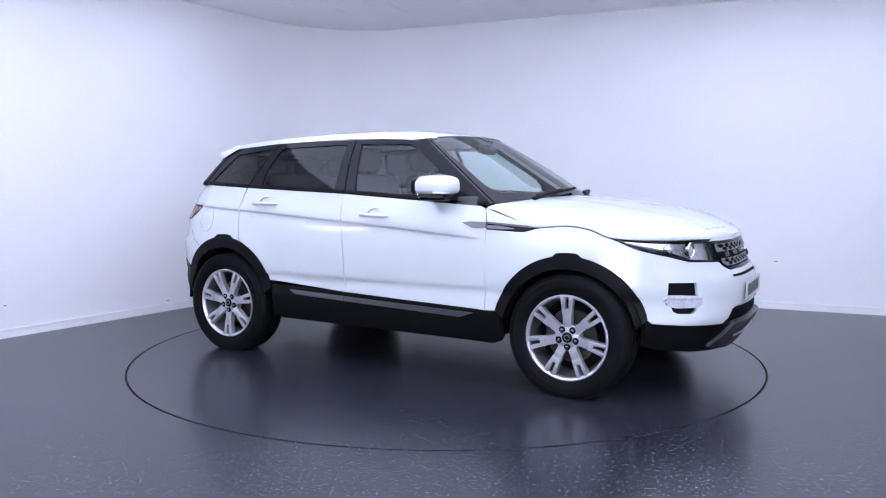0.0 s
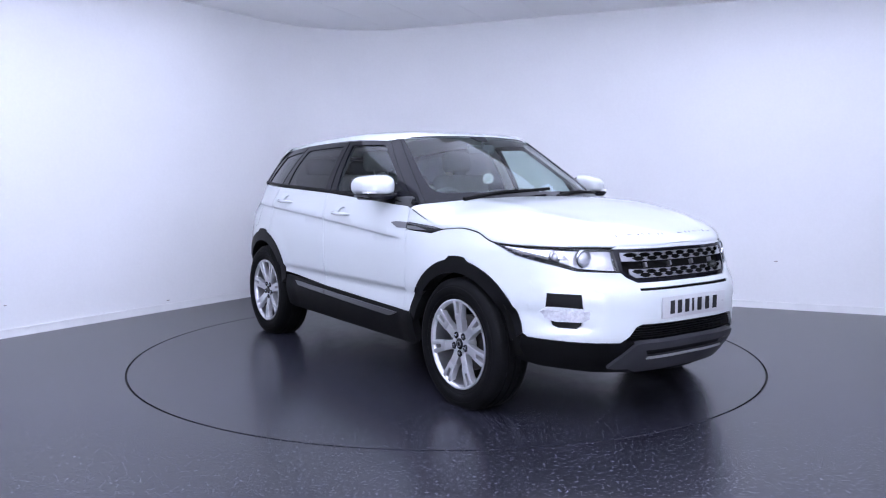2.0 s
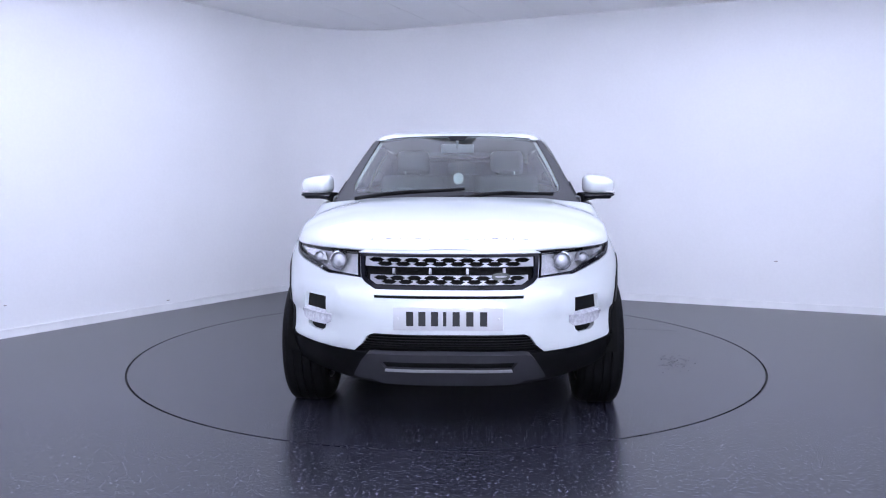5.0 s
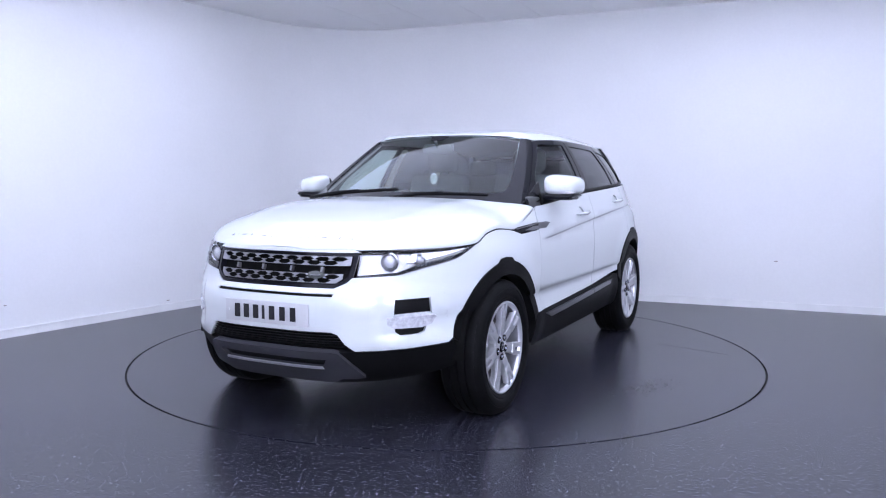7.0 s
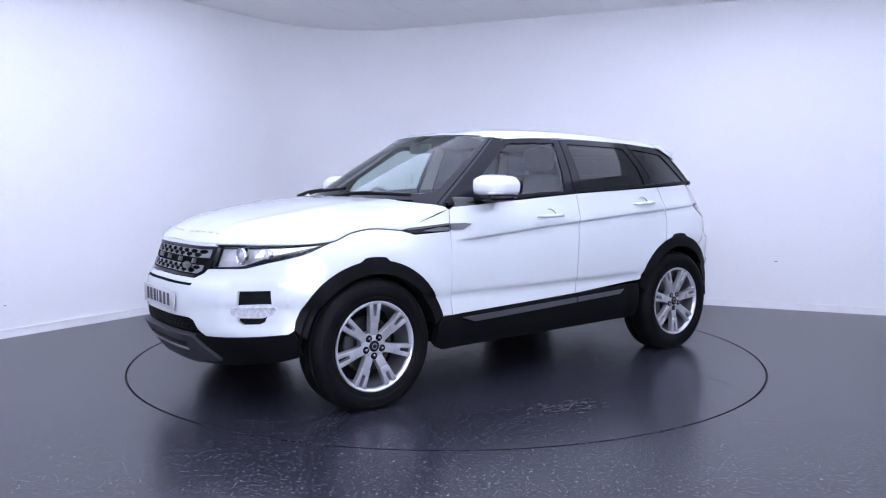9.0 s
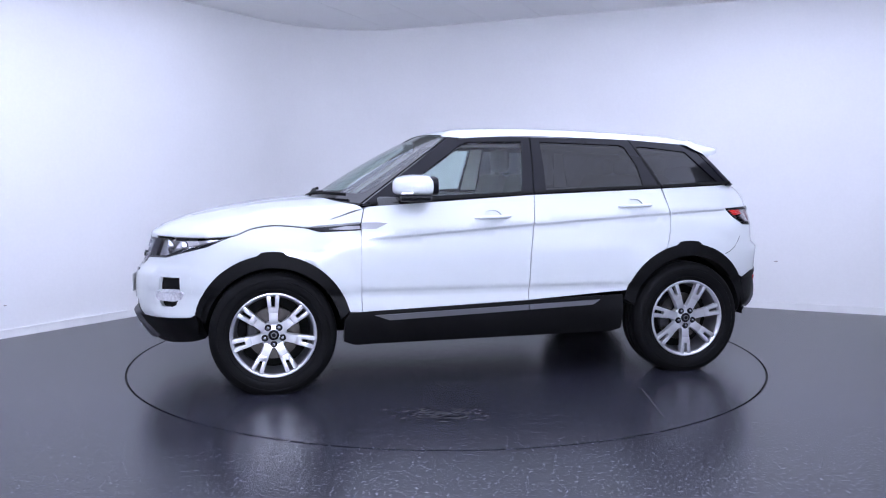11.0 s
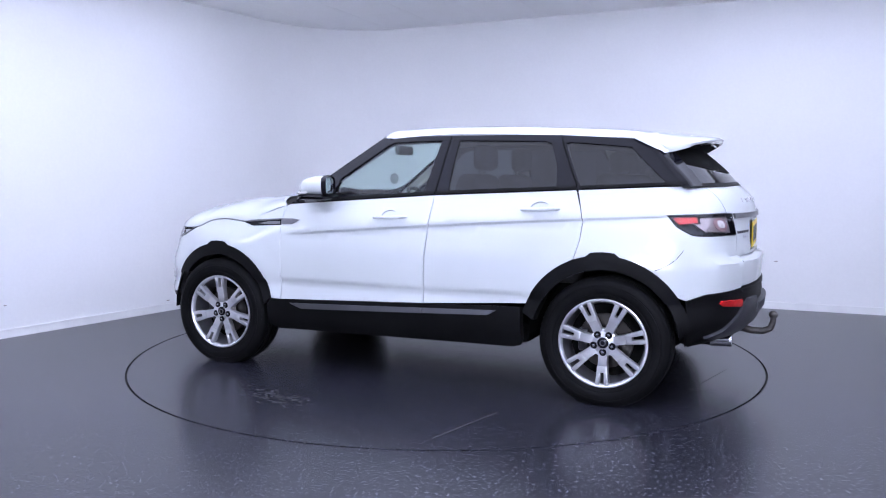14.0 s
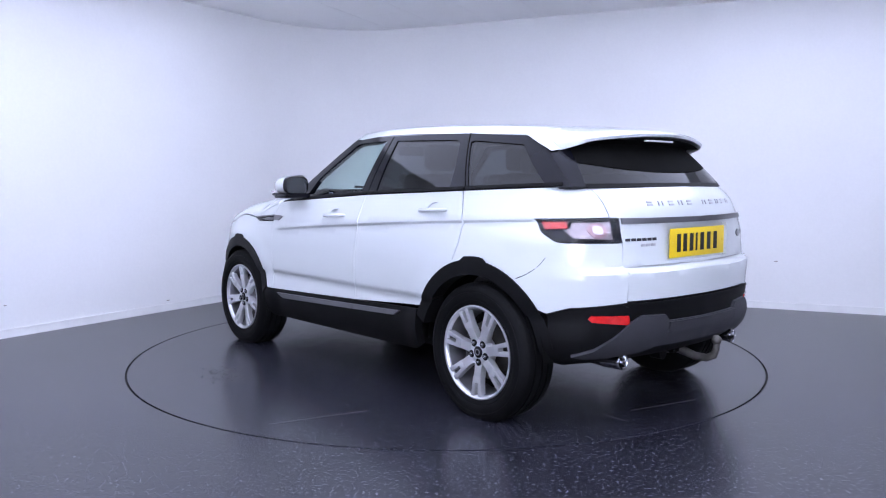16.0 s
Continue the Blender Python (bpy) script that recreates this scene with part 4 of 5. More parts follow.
def build_front():
    half = front_poly([(0.0, 0.738), (0.355, 0.738), (0.41, 0.765), (0.43, 0.788), (0.62, 0.797)])
    half += side_poly([(1.86, 0.828), (1.78, 0.85), (1.80, 0.72), (1.79, 0.60), (1.7725, 0.482)])
    half += side_poly([(1.80, 0.463)]) + front_poly([(0.70, 0.447), (0.56, 0.437), (0.462, 0.436), (0.425, 0.47), (0.392, 0.518), (0.36, 0.53), (0.0, 0.53)])
    fog = front_poly([(0.622, 0.684), (0.75, 0.690), (0.752, 0.60), (0.73, 0.525), (0.71, 0.512), (0.645, 0.508), (0.625, 0.525), (0.612, 0.58)])
    slot = front_poly([(-0.36, 0.700), (0.36, 0.700), (0.362, 0.714), (-0.362, 0.714)])
    ridge = []
    for sg in (1, -1):
        for pts in ([(y, 0.722) for y in np.linspace(0.53, 0.80, 12)], [(y, 0.704) for y in np.linspace(0.53, 0.80, 12)], [(y, 0.478) for y in np.linspace(0.53, 0.78, 12)], [(0.545, z) for z in np.linspace(0.48, 0.72, 10)], [(0.580, z) for z in np.linspace(0.505, 0.703, 9)]):
            ridge.append([(sg * a, b) for a, b in front_poly(pts)])
    bm = panel(body, sym(half), 0.025, holes=[fog, [(-a, z) for a, z in fog], slot], lines=ridge, thick=0.022, edge=0.025)
    bumper = part("front_bumper", bm, M_PAINT, car, "white painted front bumper")
    part("bumper_slot", panel(body, front_poly([(-0.37, 0.692), (0.37, 0.692), (0.37, 0.722), (-0.37, 0.722)]), 0.04, lift=-0.005, thick=0), M_UNDER, bumper, "black slot")
    # fog lamps in their recesses
    for sg in (1, -1):
        fl = lambda pts: [(sg * a, z) for a, z in front_poly(pts)]
        fr = part("fog_lamp_recess", panel(body, fl([(0.60, 0.70), (0.765, 0.705), (0.765, 0.50), (0.60, 0.495)]), 0.03, lift=-0.024, thick=0), M_BLACK, bumper, "black recess")
        lamp = part("fog_lamp", panel(body, fl([(0.590, 0.598), (0.762, 0.608), (0.768, 0.598), (0.752, 0.560), (0.72, 0.545), (0.62, 0.543), (0.592, 0.560)]), 0.02, lift=0.008, thick=0.03), M_FOG, bumper, "clear daytime lamp bar")
        for k in range(5):
            y0 = 0.602 + k * 0.030
            sb = panel(body, fl([(y0, 0.562), (y0 + 0.025, 0.565), (y0 + 0.025, 0.594), (y0, 0.591)]), 0.02, lift=0.0095, thick=0.003)
            part("lamp_cell", sb, M_FOG, lamp)
    # number plate with unreadable bars
    plate = new_plate(2.2035, 0.521, 0.111, 0.608, M_PLATE_W, 1)
    # black lower intake
    grid = panel(body, sym(front_poly([(0.0, 0.535), (0.37, 0.535), (0.40, 0.52), (0.475, 0.425), (0.0, 0.425)])), 0.04, lift=-0.03, thick=0)
    intake = part("lower_intake", grid, M_UNDER, car, "black lower air intake")
    for k in range(6):
        z = 0.452 + k * 0.0135
        hw = 0.44 - max(0, z - 0.46) * 0.75
        part("intake_slat", panel(body, front_poly([(-hw, z), (hw, z), (hw, z + 0.005), (-hw, z + 0.005)]), 0.05, lift=-0.012, thick=0.014), M_BLACK, intake)
    # black chin, then the grey skid plate over it
    half = front_poly([(0.0, 0.43), (0.462, 0.432), (0.56, 0.433), (0.70, 0.443)]) + side_poly([(1.80, 0.459), (1.7725, 0.478), (1.745, 0.40), (1.72, 0.335)]) + front_poly([(0.72, 0.30), (0.5, 0.262), (0.0, 0.25)])
    part("front_chin", panel(body, sym(half), 0.035, lift=0.002, thick=0.03), M_BLACK, car, "black plastic lower bumper")
    hole = front_poly([(-0.33, 0.402), (0.33, 0.402), (0.30, 0.362), (-0.30, 0.362)])
    half = front_poly([(0.0, 0.443), (0.36, 0.441), (0.39, 0.434), (0.42, 0.395), (0.455, 0.335), (0.468, 0.305), (0.43, 0.298), (0.37, 0.298), (0.32, 0.278), (0.0, 0.276)])
    skid = part("front_skid_plate", panel(body, sym(half), 0.03, holes=[hole], lift=0.022, thick=0.035), M_GREY, car, "dark grey skid plate")
    part("skid_edge", panel(body, front_poly([(-0.305, 0.354), (0.305, 0.354), (0.302, 0.364), (-0.302, 0.364)]), 0.05, lift=0.026, thick=0.008), M_ALLOY, skid, "bright lower edge")
    build_grille()
    build_headlights()
    # letters on the bonnet, as plain bars
    for k in range(10):
        y = 0.37 - k * 0.072 - (0.09 if k > 4 else 0)
        x = 2.030 - 0.30 * y * y * 0.9
        p = hood_point(x, y / hood_half(x))
        q = hood_point(x - 0.02, y / hood_half(x - 0.02))
        bm = bmesh.new()
        for dy, w in ((-0.017, 0.006), (0.017, 0.006)) if k % 2 else ((0.0, 0.034),):
            box(bm, 0, dy, 0, 0.016 if k % 2 else 0.006, w, 0.004, 0.001)
        slope = math.atan2(q.z - p.z, 0.02)
        bmesh.ops.transform(bm, matrix=Matrix.Translation(p) @ Matrix.Rotation(slope, 4, "Y") @ Matrix.Translation((0, 0, 0.001)), verts=bm.verts)
        part("bonnet_letter_bar", bm, M_LETTER, car)


def new_plate(x, w, h, z, mat, facing):
    """A flat plate with a rim, two screws and seven black bars for the characters."""
    bm = bmesh.new()
    box(bm, x - facing * 0.003, 0, z, 0.006, w, h, 0.002)
    plate = part("number_plate", bm, mat, car, "white number plate with black bars" if facing > 0 else "yellow number plate with black bars")
    for k in range(7):
        y = -facing * (-0.168, -0.103, -0.038, 0.016, 0.064, 0.124, 0.182)[k] * w / 0.521
        bm = bmesh.new()
        box(bm, x + facing * 0.0012, y, z, 0.0016, 0.034 if k != 3 else 0.016, h * 0.62)
        part("plate_bar", bm, M_INK, plate, smooth=False)
    for sy in (-1, 1):
        bm = bmesh.new()
        cyl(bm, 0.006, 0.005, 0.004, Matrix.Translation((x + facing * 0.001, sy * (w / 2 - 0.022), z)) @ Matrix.Rotation(math.pi / 2, 4, "Y"), 12)
        part("plate_screw", bm, mat, plate)
    return plate


def hexagon(cy, cz, w, h):
    return [(cy - w, cz), (cy - w * 0.42, cz + h), (cy + w * 0.42, cz + h), (cy + w, cz), (cy + w * 0.42, cz - h), (cy - w * 0.42, cz - h)]


def build_grille():
    half = front_poly([(0.0, 0.908), (0.44, 0.905), (0.432, 0.79), (0.41, 0.768), (0.355, 0.742), (0.0, 0.742)])
    back = part("grille", panel(body, sym(half), 0.04, lift=-0.035, thick=0), M_UNDER, car, "black grille with two silver honeycomb bars")
    inner = front_poly([(0.0, 0.896), (0.42, 0.893), (0.414, 0.80), (0.395, 0.782), (0.345, 0.757), (0.0, 0.757)])
    ring = panel(body, sym(half), 0.03, holes=[sym(inner)], lift=-0.004, thick=0.03, edge=0.02)
    part("grille_surround", ring, M_GLOSSBLACK, back, "gloss black surround")
    for z0, z1, hw, nx in ((0.848, 0.892, 0.413, 9), (0.764, 0.808, 0.385, 9)):
        zc, cells = (z0 + z1) / 2, []
        step = 2 * (hw - 0.012) / nx
        for i in range(nx):
            cells.append(front_poly(hexagon(-hw + 0.012 + step * (i + 0.5), zc + 0.0092, step * 0.475, 0.0112)))
            if i:
                cells.append(front_poly(hexagon(-hw + 0.012 + step * i, zc - 0.0092, step * 0.475, 0.0112)))
        tap = 0.03 if z0 < 0.8 else 0.0
        bar = [(-hw + tap, z0), (hw - tap, z0), (hw, z0 + 0.02), (hw, z1), (-hw, z1), (-hw, z0 + 0.02)]
        part("grille_bar", panel(body, front_poly(bar), 0.012, holes=cells, lift=-0.006, thick=0.006, edge=0.008), M_GRILLE, back, "silver honeycomb bar")
    for y in (-0.27, -0.09, 0.09, 0.27):
        part("grille_post", panel(body, front_poly([(y - 0.006, 0.818), (y + 0.006, 0.818), (y + 0.006, 0.842), (y - 0.006, 0.842)]), 0.02, lift=-0.012, thick=0.02), M_GRILLE, back)
    part("grille_badge", panel(body, front_poly(ellipse(0.25, 0.800, 0.045, 0.019)), 0.01, lift=0.004, thick=0.02), M_BADGE, back, "oval dark badge")
    part("badge_line", panel(body, front_poly(ellipse(0.25, 0.800, 0.028, 0.004, 12)), 0.01, lift=0.006, thick=0.002), M_SILVER, back)


def build_headlights():
    low = [(0.445, 0.79), (0.62, 0.802)]
    rest = [(1.86, 0.834), (1.80, 0.850), (1.70, 0.876), (1.62, 0.912), (1.560, 0.936)]
    top = [(x, HOOD_EDGE(x) - 0.005) for x in (1.60, 1.68, 1.78, 1.88, 1.94)]
    poly = front_poly(low) + side_poly(rest) + side_poly(top) + front_poly([(0.62, 0.916), (0.52, 0.912), (0.452, 0.908)])
    cup = front_poly([(0.44, 0.785), (0.62, 0.797)]) + side_poly([(1.86, 0.828), (1.70, 0.870), (1.555, 0.934), (1.62, 0.934), (1.80, 0.926)]) + front_poly([(0.62, 0.92), (0.44, 0.912)])
    inner = front_poly([(0.449, 0.800), (0.61, 0.813)]) + side_poly([(1.88, 0.848), (1.80, 0.870), (1.70, 0.893), (1.60, 0.927), (1.70, 0.928), (1.80, 0.924), (1.90, 0.920)]) + front_poly([(0.60, 0.913), (0.454, 0.906)])
    for sg in (1, -1):
        f = lambda q: [(sg * a, z) for a, z in q]
        shell = part("headlight", panel(body, f(cup), 0.03, lift=-0.055, thick=0), M_LAMPCUP, car, "clear headlight with twin round projectors")
        part("lamp_border", panel(body, f(poly), 0.03, holes=[f(inner)], lift=-0.004, thick=0.018, edge=0.02), M_GLOSSBLACK, shell, "black lamp border")
        part("lens", panel(body, f(poly), 0.03, lift=0.0, thick=0.004), M_LENS, shell, "clear plastic lens").visible_shadow = False
        # inner chrome wing running back to the tip
        wing = front_poly([(0.64, 0.86)]) + side_poly([(1.84, 0.872), (1.74, 0.898), (1.62, 0.926), (1.74, 0.916), (1.86, 0.908)]) + front_poly([(0.66, 0.905)])
        part("lamp_wing", panel(body, f(wing), 0.03, lift=-0.022, thick=0.01), M_CHROME, shell, "bright inner reflector")
        for y, z, r in ((0.560, 0.860, 0.046), (0.676, 0.868, 0.030)):
            p = body(s_at_y(y, z), z)
            for nm, prof, mat in (("lamp_ring", [(r, -0.012), (r * 1.04, 0.006), (r * 0.94, 0.012), (r * 0.84, 0.004), (r * 0.74, -0.02)], M_CHROME), ("projector", [(r * 0.74, -0.014), (r * 0.66, 0.006), (r * 0.4, 0.016), (r * 0.05, 0.019)], M_PROJ)):
                bm = bmesh.new()
                lathe(bm, prof, 32)
                m = Matrix.Translation((p.x - 0.036, sg * p.y, p.z)) @ Matrix.Rotation(-math.pi / 2 + sg * 0.16, 4, "Z")
                bmesh.ops.transform(bm, matrix=m, verts=bm.verts)
                part(nm, bm, mat, shell)


M_FOG = material("lamp_bar_clear", (0.66, 0.66, 0.70), 0.15, metal=0.3, coat=1.0, stain=0.2, stain_scale=60)
M_LETTER = material("letter_silver", (0.36, 0.36, 0.38), 0.3, metal=0.4)
M_GRILLE = material("grille_silver", (0.30, 0.30, 0.32), 0.34, metal=0.7, stain=0.06)
M_BADGE = material("badge_dark", (0.05, 0.055, 0.05), 0.2, coat=1.0, metal=0.3)
M_LAMPCUP = material("lamp_cup", (0.70, 0.70, 0.74), 0.24, metal=0.55, stain=0.15, stain_scale=40)
M_PROJ = material("projector_glass", (0.55, 0.56, 0.60), 0.12, coat=0.6, metal=0.3)
build_front()


# ---- rear end ----
def build_rear():
    r = lambda pts: rear_poly(pts)
    def rsym(half):
        return half + [(2 * S_END - a, z) for a, z in reversed(half)]
    # tailgate
    half = r([(0.0, 1.232), (0.45, 1.232), (0.602, 1.228), (0.602, 1.15), (0.600, 1.08), (0.558, 1.078), (0.558, 0.95), (0.558, 0.672), (0.0, 0.672)])
    recess = [(0.315, 1.030), (-0.315, 1.030), (-0.305, 0.855), (0.305, 0.855)]
    gate = part("tailgate", panel(around, rsym(half), 0.035, lines=[r([(0.556, z), (-0.556, z)]) for z in (0.816, 0.834)], holes=[r(recess)], thick=0.026), M_PAINT, car, "white painted tailgate")
    part("plate_recess", panel(around, r([(y * 1.02, 0.9425 + (z - 0.9425) * 1.03) for y, z in recess]), 0.05, lift=-0.025, thick=0.0), M_PAINT, gate, "shallow white recess behind the plate")
    part("tailgate_bar", panel(around, r([(-0.552, 1.046), (0.552, 1.046), (0.552, 1.074), (-0.552, 1.074)]), 0.05, lift=0.012, thick=0.014), M_SILVER, gate, "grey finishing bar")
    for k in range(10):
        y = 0.365 - k * 0.074 - (0.07 if k > 4 else 0)
        w = 0.017
        if k % 2:
            bars = [[(y - w, 1.133), (y - w + 0.007, 1.133), (y - w + 0.007, 1.156), (y - w, 1.156)], [(y + w - 0.007, 1.133), (y + w, 1.133), (y + w, 1.156), (y + w - 0.007, 1.156)]]
        else:
            bars = [[(y - w, 1.133), (y + w, 1.133), (y + w, 1.140), (y - w, 1.140)], [(y - w, 1.149), (y + w, 1.149), (y + w, 1.156), (y - w, 1.156)]]
        for b in bars:
            part("tailgate_letter_bar", panel(around, r(b), 0.03, lift=0.004, thick=0.004), M_LETTERD, gate)
    for k in range(6):
        y = 0.545 - k * 0.033
        part("model_letter_bar", panel(around, r([(y, 0.962), (y - 0.026, 0.962), (y - 0.026, 0.976), (y, 0.976)]), 0.03, lift=0.003, thick=0.003), M_GREY, gate)
    for k in range(3):
        y = 0.455 - k * 0.033
        part("model_letter_bar", panel(around, r([(y, 0.934), (y - 0.027, 0.934), (y - 0.027, 0.947), (y, 0.947)]), 0.03, lift=0.003, thick=0.003), M_LETTER, gate)
    part("tailgate_badge", panel(around, r(ellipse(-0.486, 0.962, 0.030, 0.022)), 0.01, lift=0.005, thick=0.006), M_BADGE, gate, "small dark oval badge")
    new_plate(-2.062, 0.52, 0.15, 0.940, M_PLATE_Y, -1)
    # tail lamps
    for sg in (0, 1):
        def f(side, rear_pts=(), first=()):
            q = list(first) + side_poly(side) + rear_poly(list(rear_pts))
            return [(2 * S_END - a, z) for a, z in q] if sg else q
        shape = f([(-1.80, 1.073), (-1.648, 1.069), (-1.702, 1.010), (-1.786, 0.964), (-1.83, 0.959)], [(0.56, 0.957), (0.56, 1.074)])
        lamp = part("tail_lamp", panel(around, shape, 0.025, lift=-0.03, thick=0), M_GLOSSBLACK, car, "red and clear tail lamp in black housing")
        part("lamp_border", panel(around, shape, 0.02, holes=[f([(-1.80, 1.062), (-1.675, 1.060), (-1.72, 1.014), (-1.795, 0.975), (-1.84, 0.970)], [(0.575, 0.968), (0.575, 1.064)])], lift=0.001, thick=0.03, edge=0.015), M_GLOSSBLACK, lamp, "black lamp border")
        part("red_lens", panel(around, f([(-1.80, 1.060), (-1.682, 1.057), (-1.712, 1.025), (-1.81, 1.030)]), 0.02, lift=-0.004, thick=0.006), M_RED, lamp, "red lens")
        part("clear_lens", panel(around, f([(-1.815, 1.060), (-1.825, 1.030), (-1.815, 1.028), (-1.80, 1.022), (-1.85, 0.985)], [(0.60, 0.972), (0.60, 1.060)]), 0.02, lift=-0.012, thick=0.008), M_TAILCLEAR, lamp, "clear ribbed lens")
        for y, z, rad in ((0.665, 1.018, 0.040),):
            part("round_lamp", panel(around, f([], ellipse(y, z, rad, rad * 0.95)), 0.012, lift=-0.006, thick=0.01), M_PINK, lamp, "round red lamp")
            part("round_lens", panel(around, f([], ellipse(y, z + 0.002, rad * 0.58, rad * 0.55)), 0.012, lift=-0.002, thick=0.008), M_CLEARLAMP, lamp, "clear round lens")
        part("lens_cover", panel(around, shape, 0.025, lift=0.0025, thick=0.003), M_LENS, lamp, "clear lens cover").visible_shadow = False
    # rear bumper
    half = r([(0.0, 0.664), (0.558, 0.660)]) + side_poly([(-1.86, 0.641), (-1.765, 0.606), (-1.768, 0.50), (-1.735, 0.38), (-1.76, 0.335)]) + r([(0.70, 0.345), (0.5, 0.36), (0.0, 0.37)])
    bump = part("rear_bumper", panel(around, rsym(half), 0.035, lift=0.004, thick=0.03), M_BLACK, car, "black plastic rear bumper")
    part("bumper_lip", panel(around, r([(-0.56, 0.640), (0.56, 0.640), (0.60, 0.660), (-0.60, 0.660)]), 0.05, lift=0.010, thick=0.012), M_BLACK, bump)
    for sg in (1, -1):
        part("reflector", panel(around, r([(sg * 0.555, 0.602), (sg * 0.728, 0.606), (sg * 0.736, 0.592), (sg * 0.72, 0.574), (sg * 0.55, 0.554)]), 0.03, lift=0.010, thick=0.012), M_RED, bump, "red reflector strip")
    half = r([(0.0, 0.556), (0.305, 0.558), (0.335, 0.592), (0.485, 0.598), (0.54, 0.570), (0.62, 0.50), (0.70, 0.44), (0.77, 0.41), (0.70, 0.395), (0.45, 0.415), (0.36, 0.44), (0.0, 0.44)])
    skid = part("rear_skid_plate", panel(around, rsym(half), 0.03, lift=0.022, thick=0.035, lines=[r([(0.32, 0.503), (-0.32, 0.503)])]), M_GREY, car, "dark grey rear skid plate")
    part("skid_step", panel(around, r([(-0.315, 0.505), (0.315, 0.505), (0.31, 0.554), (-0.31, 0.554)]), 0.05, lift=0.034, thick=0.016), M_GREY, skid)
    # exhausts
    for sg in (1, -1):
        bm = bmesh.new()
        rings = lathe(bm, [(0.036, 0.0), (0.040, 0.10), (0.042, 0.112), (0.040, 0.116), (0.036, 0.110), (0.033, 0.02)], 28)
        m = Matrix.Translation((-1.865, sg * 0.53, 0.350)) @ Matrix.Rotation(math.pi / 2 + sg * 0.06, 4, "Z") @ Matrix.Rotation(0.06, 4, "X")
        bmesh.ops.transform(bm, matrix=m, verts=bm.verts)
        part("exhaust_tip", bm, M_CHROME, car, "chrome exhaust tip")
        bm = bmesh.new()
        tube(bm, [(-1.88, sg * 0.53, 0.35), (-1.6, sg * 0.50, 0.345), (-1.3, sg * 0.46, 0.36)], 0.032, 12)
        part("exhaust_pipe", bm, M_UNDER, car)
    # tow bar
    bm = bmesh.new()
    tube(bm, [(-1.85, 0, 0.375), (-1.98, 0, 0.345), (-2.06, 0, 0.325), (-2.13, 0, 0.325), (-2.17, 0, 0.345), (-2.185, 0, 0.385), (-2.185, 0, 0.412)], [0.024, 0.024, 0.022, 0.021, 0.020, 0.018, 0.016], 14)
    tow = part("tow_bar", bm, M_RUST, car, "worn steel tow bar")
    bm = bmesh.new()
    bmesh.ops.create_uvsphere(bm, u_segments=20, v_segments=14, radius=0.026, matrix=Matrix.Translation((-2.185, 0, 0.430)))
    part("tow_ball", bm, M_RUST, tow)
    bm = bmesh.new()
    box(bm, -1.90, 0, 0.38, 0.16, 0.15, 0.09, 0.012)
    part("tow_bracket", bm, M_UNDER, tow)
    bm = bmesh.new()
    cyl(bm, 0.034, 0.034, 0.07, Matrix.Translation((-1.93, 0.15, 0.345)) @ Matrix.Rotation(math.pi / 2, 4, "Y"), 18)
    part("tow_socket", bm, M_BLACK, tow)
    build_spoiler()


def flank_skin(s, k):
    """The cabin's rear corner, swollen a little outwards."""
    p = green(s, k)
    turn = smoothstep(4.8, 5.3, s if s < 7 else 14 - s)
    return p + Vector((-0.016 * turn, math.copysign(0.012 * (1 - 0.5 * turn), p.y), 0.004))


